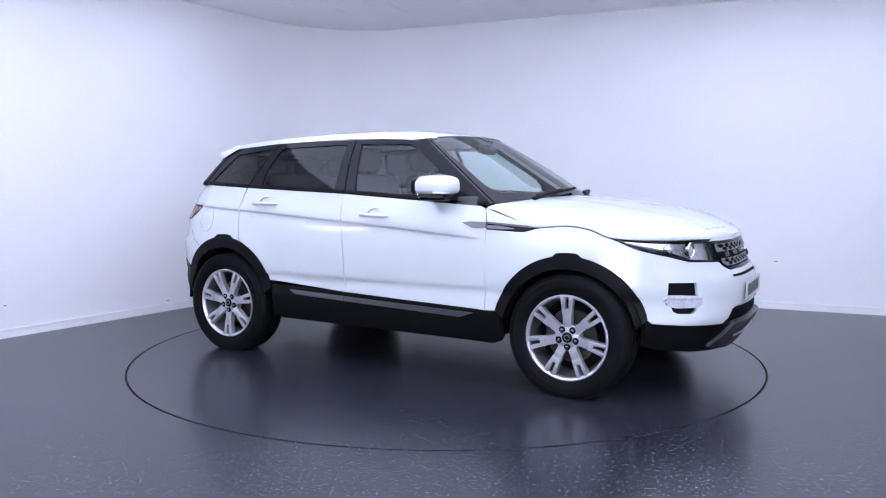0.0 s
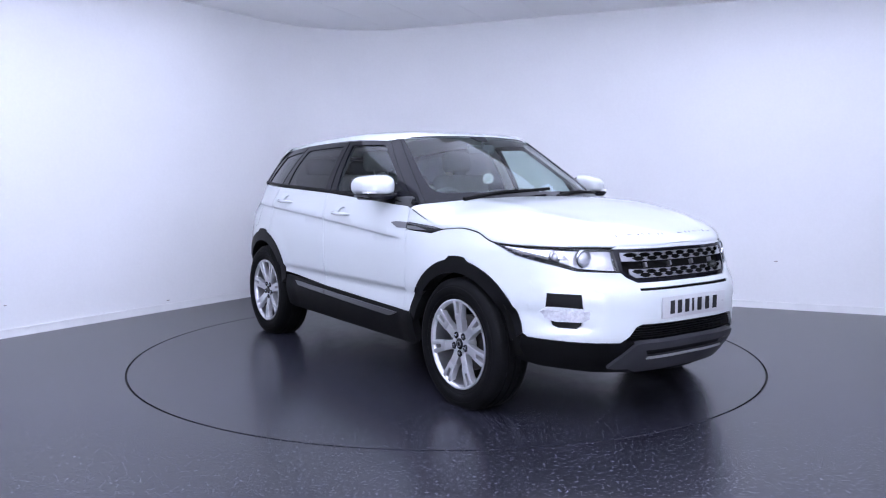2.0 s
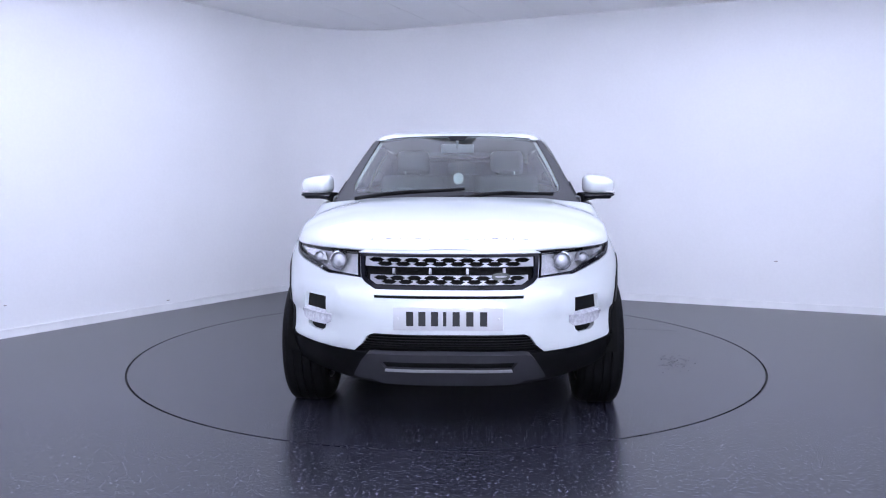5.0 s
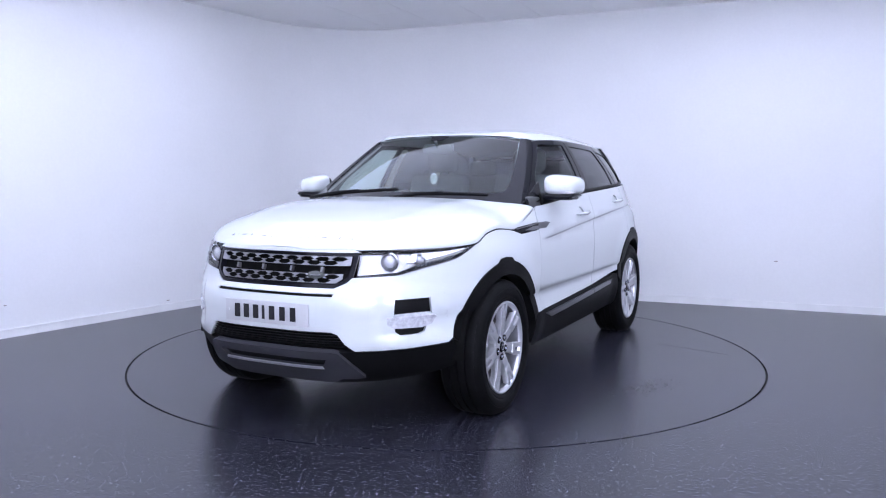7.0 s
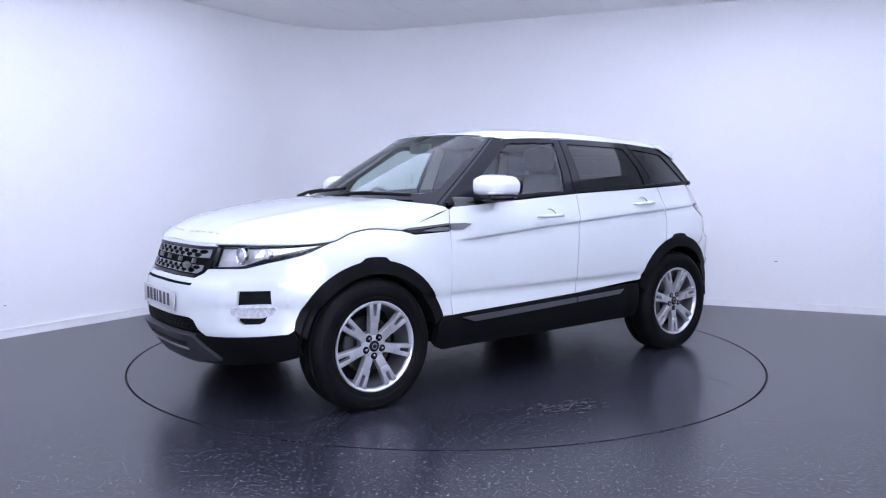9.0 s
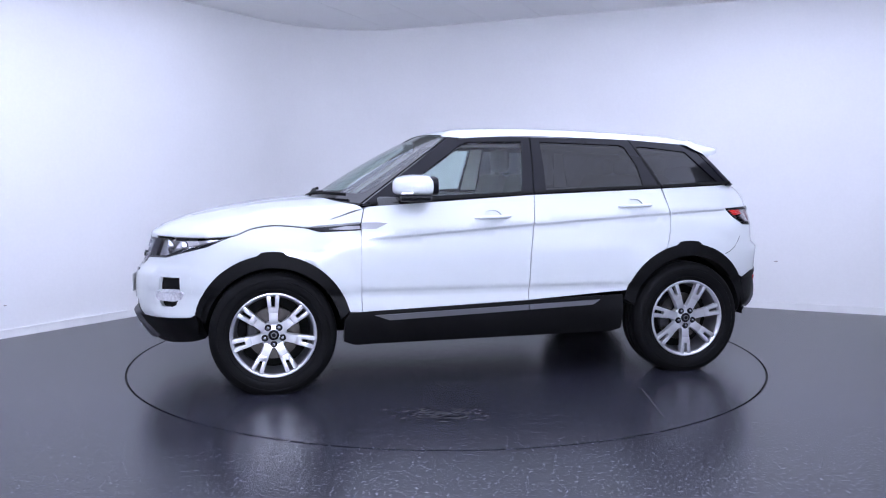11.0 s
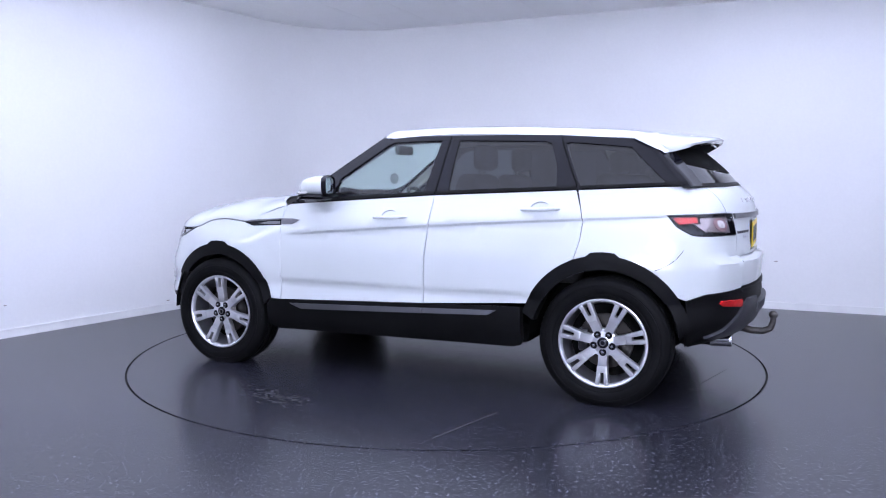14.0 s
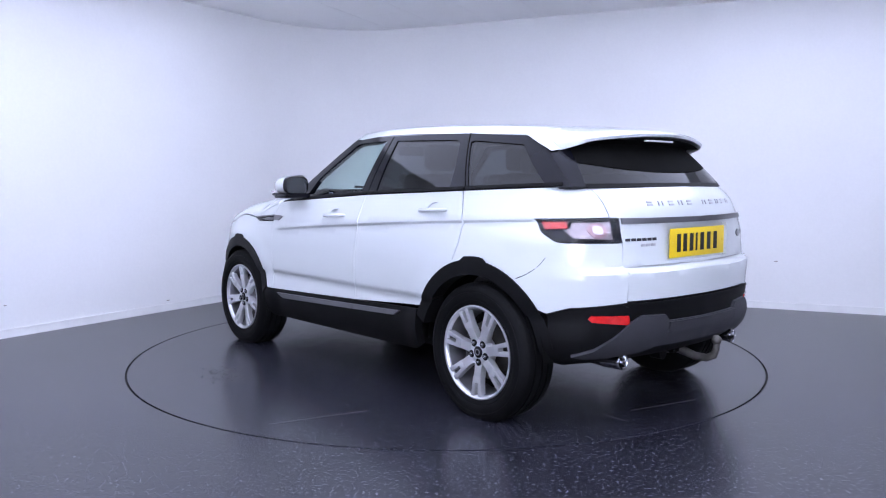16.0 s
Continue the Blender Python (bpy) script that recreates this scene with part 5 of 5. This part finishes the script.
def build_spoiler():
    ys = [0.612 * math.sin(math.pi / 2 * i / 22) for i in range(-22, 23)]
    bm = bmesh.new()
    rows = []
    for y in ys:
        a = abs(y)
        tipx = -1.862 + 0.40 * a ** 2.0 + 0.20 * smoothstep(0.54, 0.66, a) * 0.8
        tipz = 1.514 - 0.13 * a ** 2 - 0.020 * smoothstep(0.53, 0.66, a)
        drop = smoothstep(0.50, 0.645, a)
        rz = 1.566 - 0.034 * (a / 0.6) ** 2.4
        rx = -1.43 - 0.03 * smoothstep(0.4, 0.66, a)
        mid1 = (rx * 0.62 + tipx * 0.38, rz * 0.58 + tipz * 0.42 + 0.010 * (1 - drop))
        mid2 = (rx * 0.28 + tipx * 0.72, rz * 0.24 + tipz * 0.76 + 0.008 * (1 - drop))
        low = tipz - 0.020 - 0.022 * drop
        pts = [(rx, rz), mid1, mid2, (tipx + 0.012, tipz + 0.004), (tipx, tipz - 0.006), (tipx + 0.006, low), (tipx + 0.05, low - 0.004 - 0.01 * drop), (-1.58 - 0.02 * drop, 1.458 - 0.050 * drop), (-1.50 - 0.030 * drop, 1.475 - 0.004 * drop)]
        rows.append([bm.verts.new((px, y, pz)) for px, pz in pts])
    for a, b in zip(rows, rows[1:]):
        for k in range(len(a)):
            j = (k + 1) % len(a)
            bm.faces.new((a[k], a[j], b[j], b[k]))
    for end in (rows[0], rows[-1]):
        bm.faces.new([bm.verts.new(v.co) for v in end])
    sp = part("spoiler", bm, M_PAINT, car, "white roof spoiler")
    # white flank of the spoiler, down over the pillar's top
    for sg in (0, 1):
        poly = [(4.76, 0.985), (4.80, 0.925), (4.88, 0.82), (5.04, 0.60), (5.16, 0.62), (5.40, 0.80), (5.45, 1.02)]
        poly = [(14 - a, b) for a, b in poly] if sg else poly
        edge_line = [(9.0 if sg else 5.0, 0.995), (9.0 if sg else 5.0, 0.665)]
        part("spoiler_flank", panel(flank_skin, poly, 0.02, 0.025, lift=0.0, thick=0.0, lines=[edge_line], edge=0.012), M_PAINT, sp)
    # dark underside
    bm = bmesh.new()
    rows = []
    for y in [0.56 * i / 14 for i in range(-14, 15)]:
        a = abs(y)
        rows.append([bm.verts.new(q) for q in ((-1.835 + 0.40 * a * a, y, 1.482 - 0.13 * a * a), (-1.70 + 0.2 * a * a, y, 1.448 - 0.02 * a * a), (-1.60, y, 1.425), (-1.53, y, 1.440))])
    for a, b in zip(rows, rows[1:]):
        for k in range(3):
            bm.faces.new((a[k], a[k + 1], b[k + 1], b[k]))
    part("spoiler_underside", bm, M_UNDER, sp, "black spoiler underside")
    bm = bmesh.new()
    box(bm, -1.808, 0, 1.474, 0.012, 0.26, 0.016, 0.003)
    part("brake_light", bm, M_CLEARLAMP, sp, "clear high brake light")
    # black sheet on the upper glass, painting the dark reflection below the spoiler
    band = [(5.35 + 3.3 * i / 24, 0.40 - 0.20 * math.sin(math.pi * i / 24) ** 0.8) for i in range(25)]
    part("painted_glass_reflection", panel(green, band + [(8.65, 1.0), (5.35, 1.0)], 0.1, 0.06, lift=0.003, thick=0.003), M_UNDER, car, "painted dark reflection on the rear window")


M_TAILCLEAR = material("tail_lamp_clear", (0.33, 0.28, 0.30), 0.16, coat=1.0, metal=0.5, stain=0.35, stain_scale=45)
M_CLEARLAMP = material("clear_lamp_plastic", (0.70, 0.66, 0.68), 0.18, coat=1.0, metal=0.2, stain=0.2, stain_scale=50)
M_LETTERD = material("letter_bright_silver", (0.42, 0.42, 0.44), 0.3, metal=0.5)
build_rear()


# ---- mirrors, wipers, flap ----
def build_mirrors():
    for sg in (1, -1):
        base = new("door_mirror")
        base.parent = car
        tagged(base, "white door mirror with a black foot")
        bm = bmesh.new()
        n, secs = 28, []
        # sections from the glass at the rear to the rounded front
        for x, k, dz in ((0.432, 0.99, 0.0), (0.45, 1.0, 0.0), (0.49, 0.985, 0.0), (0.54, 0.93, -0.002), (0.58, 0.80, -0.006), (0.602, 0.58, -0.010), (0.611, 0.30, -0.014)):
            ring = []
            for i in range(n):
                a = 2 * math.pi * i / n
                c, s = math.cos(a), math.sin(a)
                py = abs(c) ** 0.55 * math.copysign(1, c) * 0.110
                pz = abs(s) ** 0.62 * math.copysign(1, s) * (0.066 if s > 0 else 0.058)
                pz -= 0.012 * (py / 0.110) * (1 if s > 0 else 0)
                ring.append(bm.verts.new((x - 0.03 * (py / 0.110) * k + 0.0, sg * (0.957 + py * k), 1.226 + dz + pz * k)))
            secs.append(ring)
        for a, b in zip(secs, secs[1:]):
            for i in range(n):
                bm.faces.new((a[i], a[(i + 1) % n], b[(i + 1) % n], b[i]))
        bm.faces.new(secs[-1])
        part("mirror_housing", bm, M_PAINT, base, "white mirror cap")
        bm = bmesh.new()
        ring = [(0.957 + abs(math.cos(a)) ** 0.55 * math.copysign(1, math.cos(a)) * 0.105, 1.226 + abs(math.sin(a)) ** 0.62 * math.copysign(1, math.sin(a)) * 0.058) for a in [2 * math.pi * i / n for i in range(n)]]
        front = [bm.verts.new((0.436 - 0.03 * (y - 0.957) / 0.110, sg * y, z)) for y, z in ring]
        rear = [bm.verts.new((0.398 - 0.03 * (y - 0.957) / 0.110, sg * (0.957 + (y - 0.957) * 0.98), z)) for y, z in ring]
        for i in range(n):
            bm.faces.new((front[i], front[(i + 1) % n], rear[(i + 1) % n], rear[i]))
        bm.faces.new(front)
        part("mirror_bezel", bm, M_GLOSSBLACK, base, "black bezel")
        bm = bmesh.new()
        bm.faces.new([bm.verts.new((0.4035 - 0.03 * (y - 0.957) / 0.110, sg * (0.957 + (y - 0.957) * 0.93), 1.226 + (z - 1.226) * 0.92)) for y, z in ring])
        part("mirror_glass", bm, M_MIRROR, base, "mirror glass", smooth=False)
        bm = bmesh.new()
        box(bm, 0.497, sg * 0.950, 1.155, 0.19, 0.205, 0.038, 0.015)
        for v in bm.verts:
            if v.co.z < 1.155:
                v.co.y = sg * (0.955 + (abs(v.co.y) - 0.965) * 0.88)
        part("mirror_base", bm, M_GLOSSBLACK, base, "black lower mirror shell")
        bm = bmesh.new()
        tube(bm, [(0.50, sg * 0.93, 1.158), (0.515, sg * 0.87, 1.150), (0.545, sg * 0.825, 1.140)], [0.026, 0.030, 0.040], 12)
        part("mirror_arm", bm, M_BLACK, base, "black mirror arm")
        bm = bmesh.new()
        box(bm, 0.555, sg * 1.012, 1.183, 0.075, 0.080, 0.013, 0.004, m=None)
        part("indicator", bm, M_CLEARLAMP, base, "clear indicator strip")
        bm = panel(green, [(2.02, 0.03), (2.245, 0.06), (2.20, 0.30)], 0.06, 0.06, lift=0.010, thick=0.02)
        part("mirror_sail", bm if sg > 0 else mirrored(bm), M_GLOSSBLACK, base, "black corner panel")


def build_wipers():
    for y0, y1, k1 in ((-0.50, 0.06, 0.10), (0.12, 0.62, 0.07)):
        a, b = green(y0 / 0.42 if abs(y0) < 0.42 else math.copysign(1 + (abs(y0) - 0.42) / 0.375, y0), 0.02), green(y1 / 0.42 if abs(y1) < 0.42 else math.copysign(1 + (abs(y1) - 0.42) / 0.375, y1), k1)
        up = Vector((0.02, 0, 0.022))
        pts = []
        for u in [i / 8 for i in range(9)]:
            y = y0 + (y1 - y0) * u
            s = y / 0.42 if abs(y) < 0.42 else math.copysign(1 + (abs(y) - 0.42) / 0.375, y)
            pts.append(green(s, 0.035 + (k1 - 0.035) * u) + up)
        wiper = new("wiper")
        wiper.parent = car
        tagged(wiper, "black windscreen wiper")
        bm = bmesh.new()
        tube(bm, pts, 0.010, 8)
        part("wiper_blade", bm, M_BLACK, wiper)
        bm = bmesh.new()
        mid = pts[4]
        foot = Vector((pts[0].x + 0.03, y0 - 0.12 if y0 < 0 else y0 - 0.05, pts[0].z - 0.02))
        tube(bm, [foot, foot.lerp(mid, 0.5) + Vector((0.015, 0, 0.012)), mid + Vector((0, 0, 0.01))], [0.016, 0.011, 0.007], 8)
        part("wiper_arm", bm, M_BLACK, wiper)
    # cowl under the windscreen
    bm = bmesh.new()
    rows = []
    for i in range(-20, 21):
        y = 0.80 * i / 20
        s = y / 0.42 if abs(y) < 0.42 else math.copysign(1 + (abs(y) - 0.42) / 0.375, y)
        p = green(s, 0.03)
        rows.append([bm.verts.new((p.x - 0.01, p.y, p.z + 0.002)), bm.verts.new((p.x + 0.07, p.y, p.z - 0.012)), bm.verts.new((p.x + 0.13, p.y * 0.99, p.z - 0.05))])
    for a, b in zip(rows, rows[1:]):
        for k in range(2):
            bm.faces.new((a[k], a[k + 1], b[k + 1], b[k]))
    part("windscreen_cowl", bm, M_BLACK, car, "black plastic cowl")


def build_flap():
    ring = ellipse(-1.545, 0.965, 0.075, 0.088, 40)
    inner = ellipse(-1.545, 0.965, 0.0738, 0.0868, 40)
    bm = panel(body, side_poly(ring), 0.03, holes=[side_poly(inner)], lift=0.0008, thick=0.001, edge=0.012)
    seam = [(-1.605, 0.775), (-1.66, 0.80), (-1.71, 0.838), (-1.745, 0.885)]
    strip = [(x, z) for x, z in spline(seam, 5)]
    both("bumper_seam", panel(body, side_poly(strip + [(x - 0.0012, z - 0.0034) for x, z in reversed(strip)]), 0.02, lift=0.0006, thick=0.001), M_GROOVE)
    part("fuel_flap_gap", mirrored(bm), M_GROOVE, car, "round fuel flap outline")


build_mirrors()
build_wipers()
build_flap()


# ---- cabin ----
def seat(x, y, w, name, tall=True):
    base = new(name)
    base.parent = car
    tagged(base, "dark cloth car seat with a headrest" if tall else "dark cloth rear bench with headrests")
    bm = bmesh.new()
    box(bm, x, y, 0.72, 0.50, w, 0.16, 0.05, segments=3)
    part("seat_cushion", bm, M_CABIN, base)
    bm = bmesh.new()
    box(bm, 0, 0, 0.29, 0.13, w, 0.58, 0.05, segments=3)
    bmesh.ops.transform(bm, matrix=Matrix.Translation((x - 0.24, y, 0.74)) @ Matrix.Rotation(-0.30, 4, "Y"), verts=bm.verts)
    part("seat_back", bm, M_CABIN, base)
    heads = [y] if tall else [y - 0.42, y, y + 0.42]
    for hy in heads:
        bm = bmesh.new()
        box(bm, x - 0.445 if tall else x - 0.43, hy, 1.405 if tall else 1.36, 0.10, 0.26, 0.17 if tall else 0.13, 0.045, segments=3)
        part("headrest", bm, M_CABIN, base)
        for d in (-0.06, 0.06):
            bm = bmesh.new()
            tube(bm, [(x - 0.43, hy + d, 1.36), (x - 0.40, hy + d, 1.26)], 0.007, 8)
            part("headrest_post", bm, M_CHROME, base)


def build_cabin():
    seat(0.02, 0.37, 0.50, "front_seat")
    seat(0.02, -0.37, 0.50, "front_seat")
    seat(-0.88, 0.0, 1.30, "rear_bench", False)
    # dashboard
    bm = bmesh.new()
    prof = [(0.96, 1.10), (0.80, 1.125), (0.62, 1.105), (0.52, 1.06), (0.50, 0.95), (0.56, 0.80), (0.62, 0.65)]
    rows = []
    for i in range(-16, 17):
        y = 0.78 * i / 16
        hump = 0.045 * math.exp(-((y + 0.37) / 0.16) ** 2)
        rows.append([bm.verts.new((x - 0.20 * (abs(y) / 0.78) ** 3 * (1 if x > 0.75 else 0.1), y, z + (hump if 0.5 < x < 0.7 and z > 1 else 0))) for x, z in prof])
    for a, b in zip(rows, rows[1:]):
        for k in range(len(prof) - 1):
            bm.faces.new((a[k], a[k + 1], b[k + 1], b[k]))
    part("dashboard", bm, M_DASH, car, "dark grey dashboard")
    # steering wheel on the car's right side
    st = new("steering_wheel")
    st.parent = car
    tagged(st, "dark steering wheel")
    m = Matrix.Translation((0.40, -0.37, 1.03)) @ Matrix.Rotation(radians(-65), 4, "Y")
    bm = bmesh.new()
    pts = [m @ Vector((0.185 * math.cos(2 * math.pi * i / 32), 0.185 * math.sin(2 * math.pi * i / 32), 0)) for i in range(33)]
    tube(bm, pts, 0.016, 10, caps=False)
    part("wheel_ring", bm, M_CABIN, st)
    bm = bmesh.new()
    box(bm, 0, 0, 0, 0.12, 0.14, 0.05, 0.02, m=m)
    part("wheel_boss", bm, M_CABIN, st)
    for a in (0, 90, 180, 270)[1::2]:
        bm = bmesh.new()
        tube(bm, [m @ Vector((0, 0, 0)), m @ Vector((0.18 * math.cos(radians(a)), 0.18 * math.sin(radians(a)), 0))], 0.014, 8)
        part("wheel_spoke", bm, M_SILVER, st)
    # inside mirror and hanging tag
    bm = bmesh.new()
    box(bm, 0.36, 0, 1.475, 0.04, 0.23, 0.065, 0.014)
    rv = part("inside_mirror", bm, M_CABIN, car, "dark inside mirror")
    bm = bmesh.new()
    tube(bm, [(0.37, 0, 1.48), (0.40, 0, 1.525)], 0.012, 8)
    part("mirror_stalk", bm, M_CABIN, rv)
    bm = bmesh.new()
    tube(bm, [(TAG.x, TAG.y, 1.47), (TAG.x, TAG.y, TAG.z + 0.03)], 0.0015, 6)
    cord = part("hanging_cord", bm, M_PLATE_W, car)
    tm = Matrix.Translation(TAG) @ Matrix.Rotation(radians(-25), 4, "Z") @ Matrix.Rotation(math.pi / 2, 4, "Y")
    bm = bmesh.new()
    cyl(bm, 0.038, 0.038, 0.004, tm, 28)
    tag = part("hanging_tag", bm, M_PLATE_W, cord, "round white hanging tag")
    for k, w in ((0.014, 0.03), (0.0, 0.045), (-0.014, 0.03)):
        bm = bmesh.new()
        box(bm, -k, 0, 0, 0.007, w, 0.006, m=tm)
        part("tag_bar", bm, M_TAGINK, cord)
    # light headlining and pillar trims
    bm = bmesh.new()
    rows = []
    for i in range(15):
        x = 0.24 - 1.75 * i / 14
        zz = 1.565 - 0.05 * smoothstep(-0.6, -1.5, x) - 0.012 * smoothstep(0.0, 0.24, x)
        rows.append([bm.verts.new((x, 0.585 * j / 8, zz - 0.045 * abs(j / 8) ** 3)) for j in range(-8, 9)])
    for a, b in zip(rows, rows[1:]):
        for k in range(16):
            bm.faces.new((a[k], a[k + 1], b[k + 1], b[k]))
    part("headlining", bm, M_CREAM, car, "pale grey headlining")
    for sg in (1, -1):
        bm = panel(green, [(sg * a, b) for a, b in ((1.80, 0.0), (1.82, 0.99), (2.12, 0.99), (2.05, 0.0))], 0.06, 0.05, lift=-0.03, thick=0)
        part("pillar_trim", bm, M_CREAM, car, "pale inner pillar trim")
        for pts in ([(-0.22, 1.19), (-0.265, 1.52), (-0.36, 1.52), (-0.35, 1.19)], [(-1.05, 1.21), (-0.98, 1.50), (-1.06, 1.49), (-1.16, 1.21)]):
            bm = panel(green, green_poly(pts), 0.06, 0.05, lift=-0.035, thick=0)
            part("pillar_trim", bm if sg > 0 else mirrored(bm), M_CREAM, car, "pale inner pillar trim")
        bm = bmesh.new()
        box(bm, -0.15, sg * 0.79, 0.95, 1.7, 0.05, 0.42, 0.02)
        part("door_trim", bm, M_CABIN, car, "dark inner door trim")


TAG = Vector((0.44, 0.008, 1.27))
M_DASH = material("dashboard_grey", (0.10, 0.105, 0.105), 0.6, grain=0.1, stain=0.1, bump=0.2)
M_TAGINK = material("tag_green", (0.20, 0.30, 0.24), 0.5)
build_cabin()


# ---- small marks ----
M_SCUFF = material("pale_scuff", (0.034, 0.034, 0.038), 0.42, grain=0.4, grain_scale=60, stain=0.5, stain_scale=12)
M_SEAM = material("floor_seam", (0.045, 0.043, 0.045), 0.5, stain=0.2)
M_MARK = material("wall_mark", (0.30, 0.27, 0.26), 0.6, stain=0.3, stain_scale=40)


def blob(bm, cx, cy, rx, ry, turn, z, n=18, rough=0.35):
    pts = []
    for i in range(n):
        a = 2 * math.pi * i / n
        k = 1 + rough * random.uniform(-1, 1)
        x, y = rx * k * math.cos(a), ry * k * math.sin(a)
        c, s = math.cos(turn), math.sin(turn)
        pts.append(bm.verts.new((cx + c * x - s * y, cy + s * x + c * y, z)))
    bm.faces.new(pts)


def build_marks():
    for cx, cy in SCUFFS:
        bm = bmesh.new()
        for _ in range(26):
            blob(bm, cx + random.gauss(0, 0.09), cy + random.gauss(0, 0.05), random.uniform(0.006, 0.03), random.uniform(0.003, 0.009), random.uniform(-0.5, 0.5), 0.0006 + 0.00004 * random.random())
        tagged(part("scuff_mark", bm, M_SCUFF, turntable, "pale scuffed patch", smooth=False), kind="stuff")
    for a, b in SEAMS:
        bm = bmesh.new()
        d = (Vector(b) - Vector(a)).normalized() * 0.003
        q = [(a[0] - d.y, a[1] + d.x), (b[0] - d.y, b[1] + d.x), (b[0] + d.y, b[1] - d.x), (a[0] + d.y, a[1] - d.x)]
        bm.faces.new([bm.verts.new((x, y, 0.0008)) for x, y in q])
        part("vinyl_seam", bm, M_SEAM, turntable, smooth=False)
    # small marks on the walls
    for (x, y, z), r in (((3.209, 1.831, 0.465), 0.012), ((-3.525, 0.412, 0.262), 0.010), ((-2.687, 1.736, 0.10), 0.012)):
        bm = bmesh.new()
        n = Vector((1.581, -1, 0)).normalized() if x < 0 else Vector((-0.43, -1, 0)).normalized()
        t = n.cross(Vector((0, 0, 1)))
        c = Vector((x, y, z)) + n * 0.004
        bm.faces.new([bm.verts.new(c + t * r * 1.6 * math.cos(a) * random.uniform(0.7, 1.2) + Vector((0, 0, r * 0.5 * math.sin(a) * random.uniform(0.7, 1.2)))) for a in [2 * math.pi * i / 12 for i in range(12)]])
        ob = new("wall_scuff", finish(bm, "wall_scuff", M_MARK, False))
        tagged(ob, "small brownish scuff on the white wall", "wall mark", kind="structure")


SCUFFS = [(0.39, 1.60), (0.30, 1.66), (0.47, 1.56)]
SEAMS = [((-0.765, 1.90), (-0.907, 1.37)), ((-1.975, -0.18), (-1.858, 0.275)), ((-1.81, 0.452), (-1.96, 0.453))]
build_marks()


# ---- motion ----
TURN = [(0.0, -29.5), (0.5, -35.75), (1.0, -41.96), (1.5, -48.17), (2.0, -54.41), (2.5, -60.67), (3.0, -66.98), (3.5, -73.3), (4.0, -79.63), (4.9, -90.95), (5.7, -101.0), (6.5, -111.0),
        (7.0, -117.3), (7.5, -123.58), (8.0, -129.87), (8.5, -136.15), (9.0, -142.42), (9.9, -153.65), (10.7, -163.55), (11.5, -173.36), (12.0, -179.44), (12.5, -185.5), (13.0, -191.56),
        (13.5, -197.66), (14.0, -203.79), (14.5, -209.98), (15.0, -216.21), (15.5, -222.49), (16.0, -228.8)]
AXIS = Vector((0.0676, -0.0931, 0.0))


def motions():
    rows = [(t, pose(0, 0, 0, 0, 0, a)) for t, a in TURN]
    walk(turntable, rows)
    walk(car, [(t, m @ Matrix.Translation(-AXIS)) for t, m in rows])


motions()
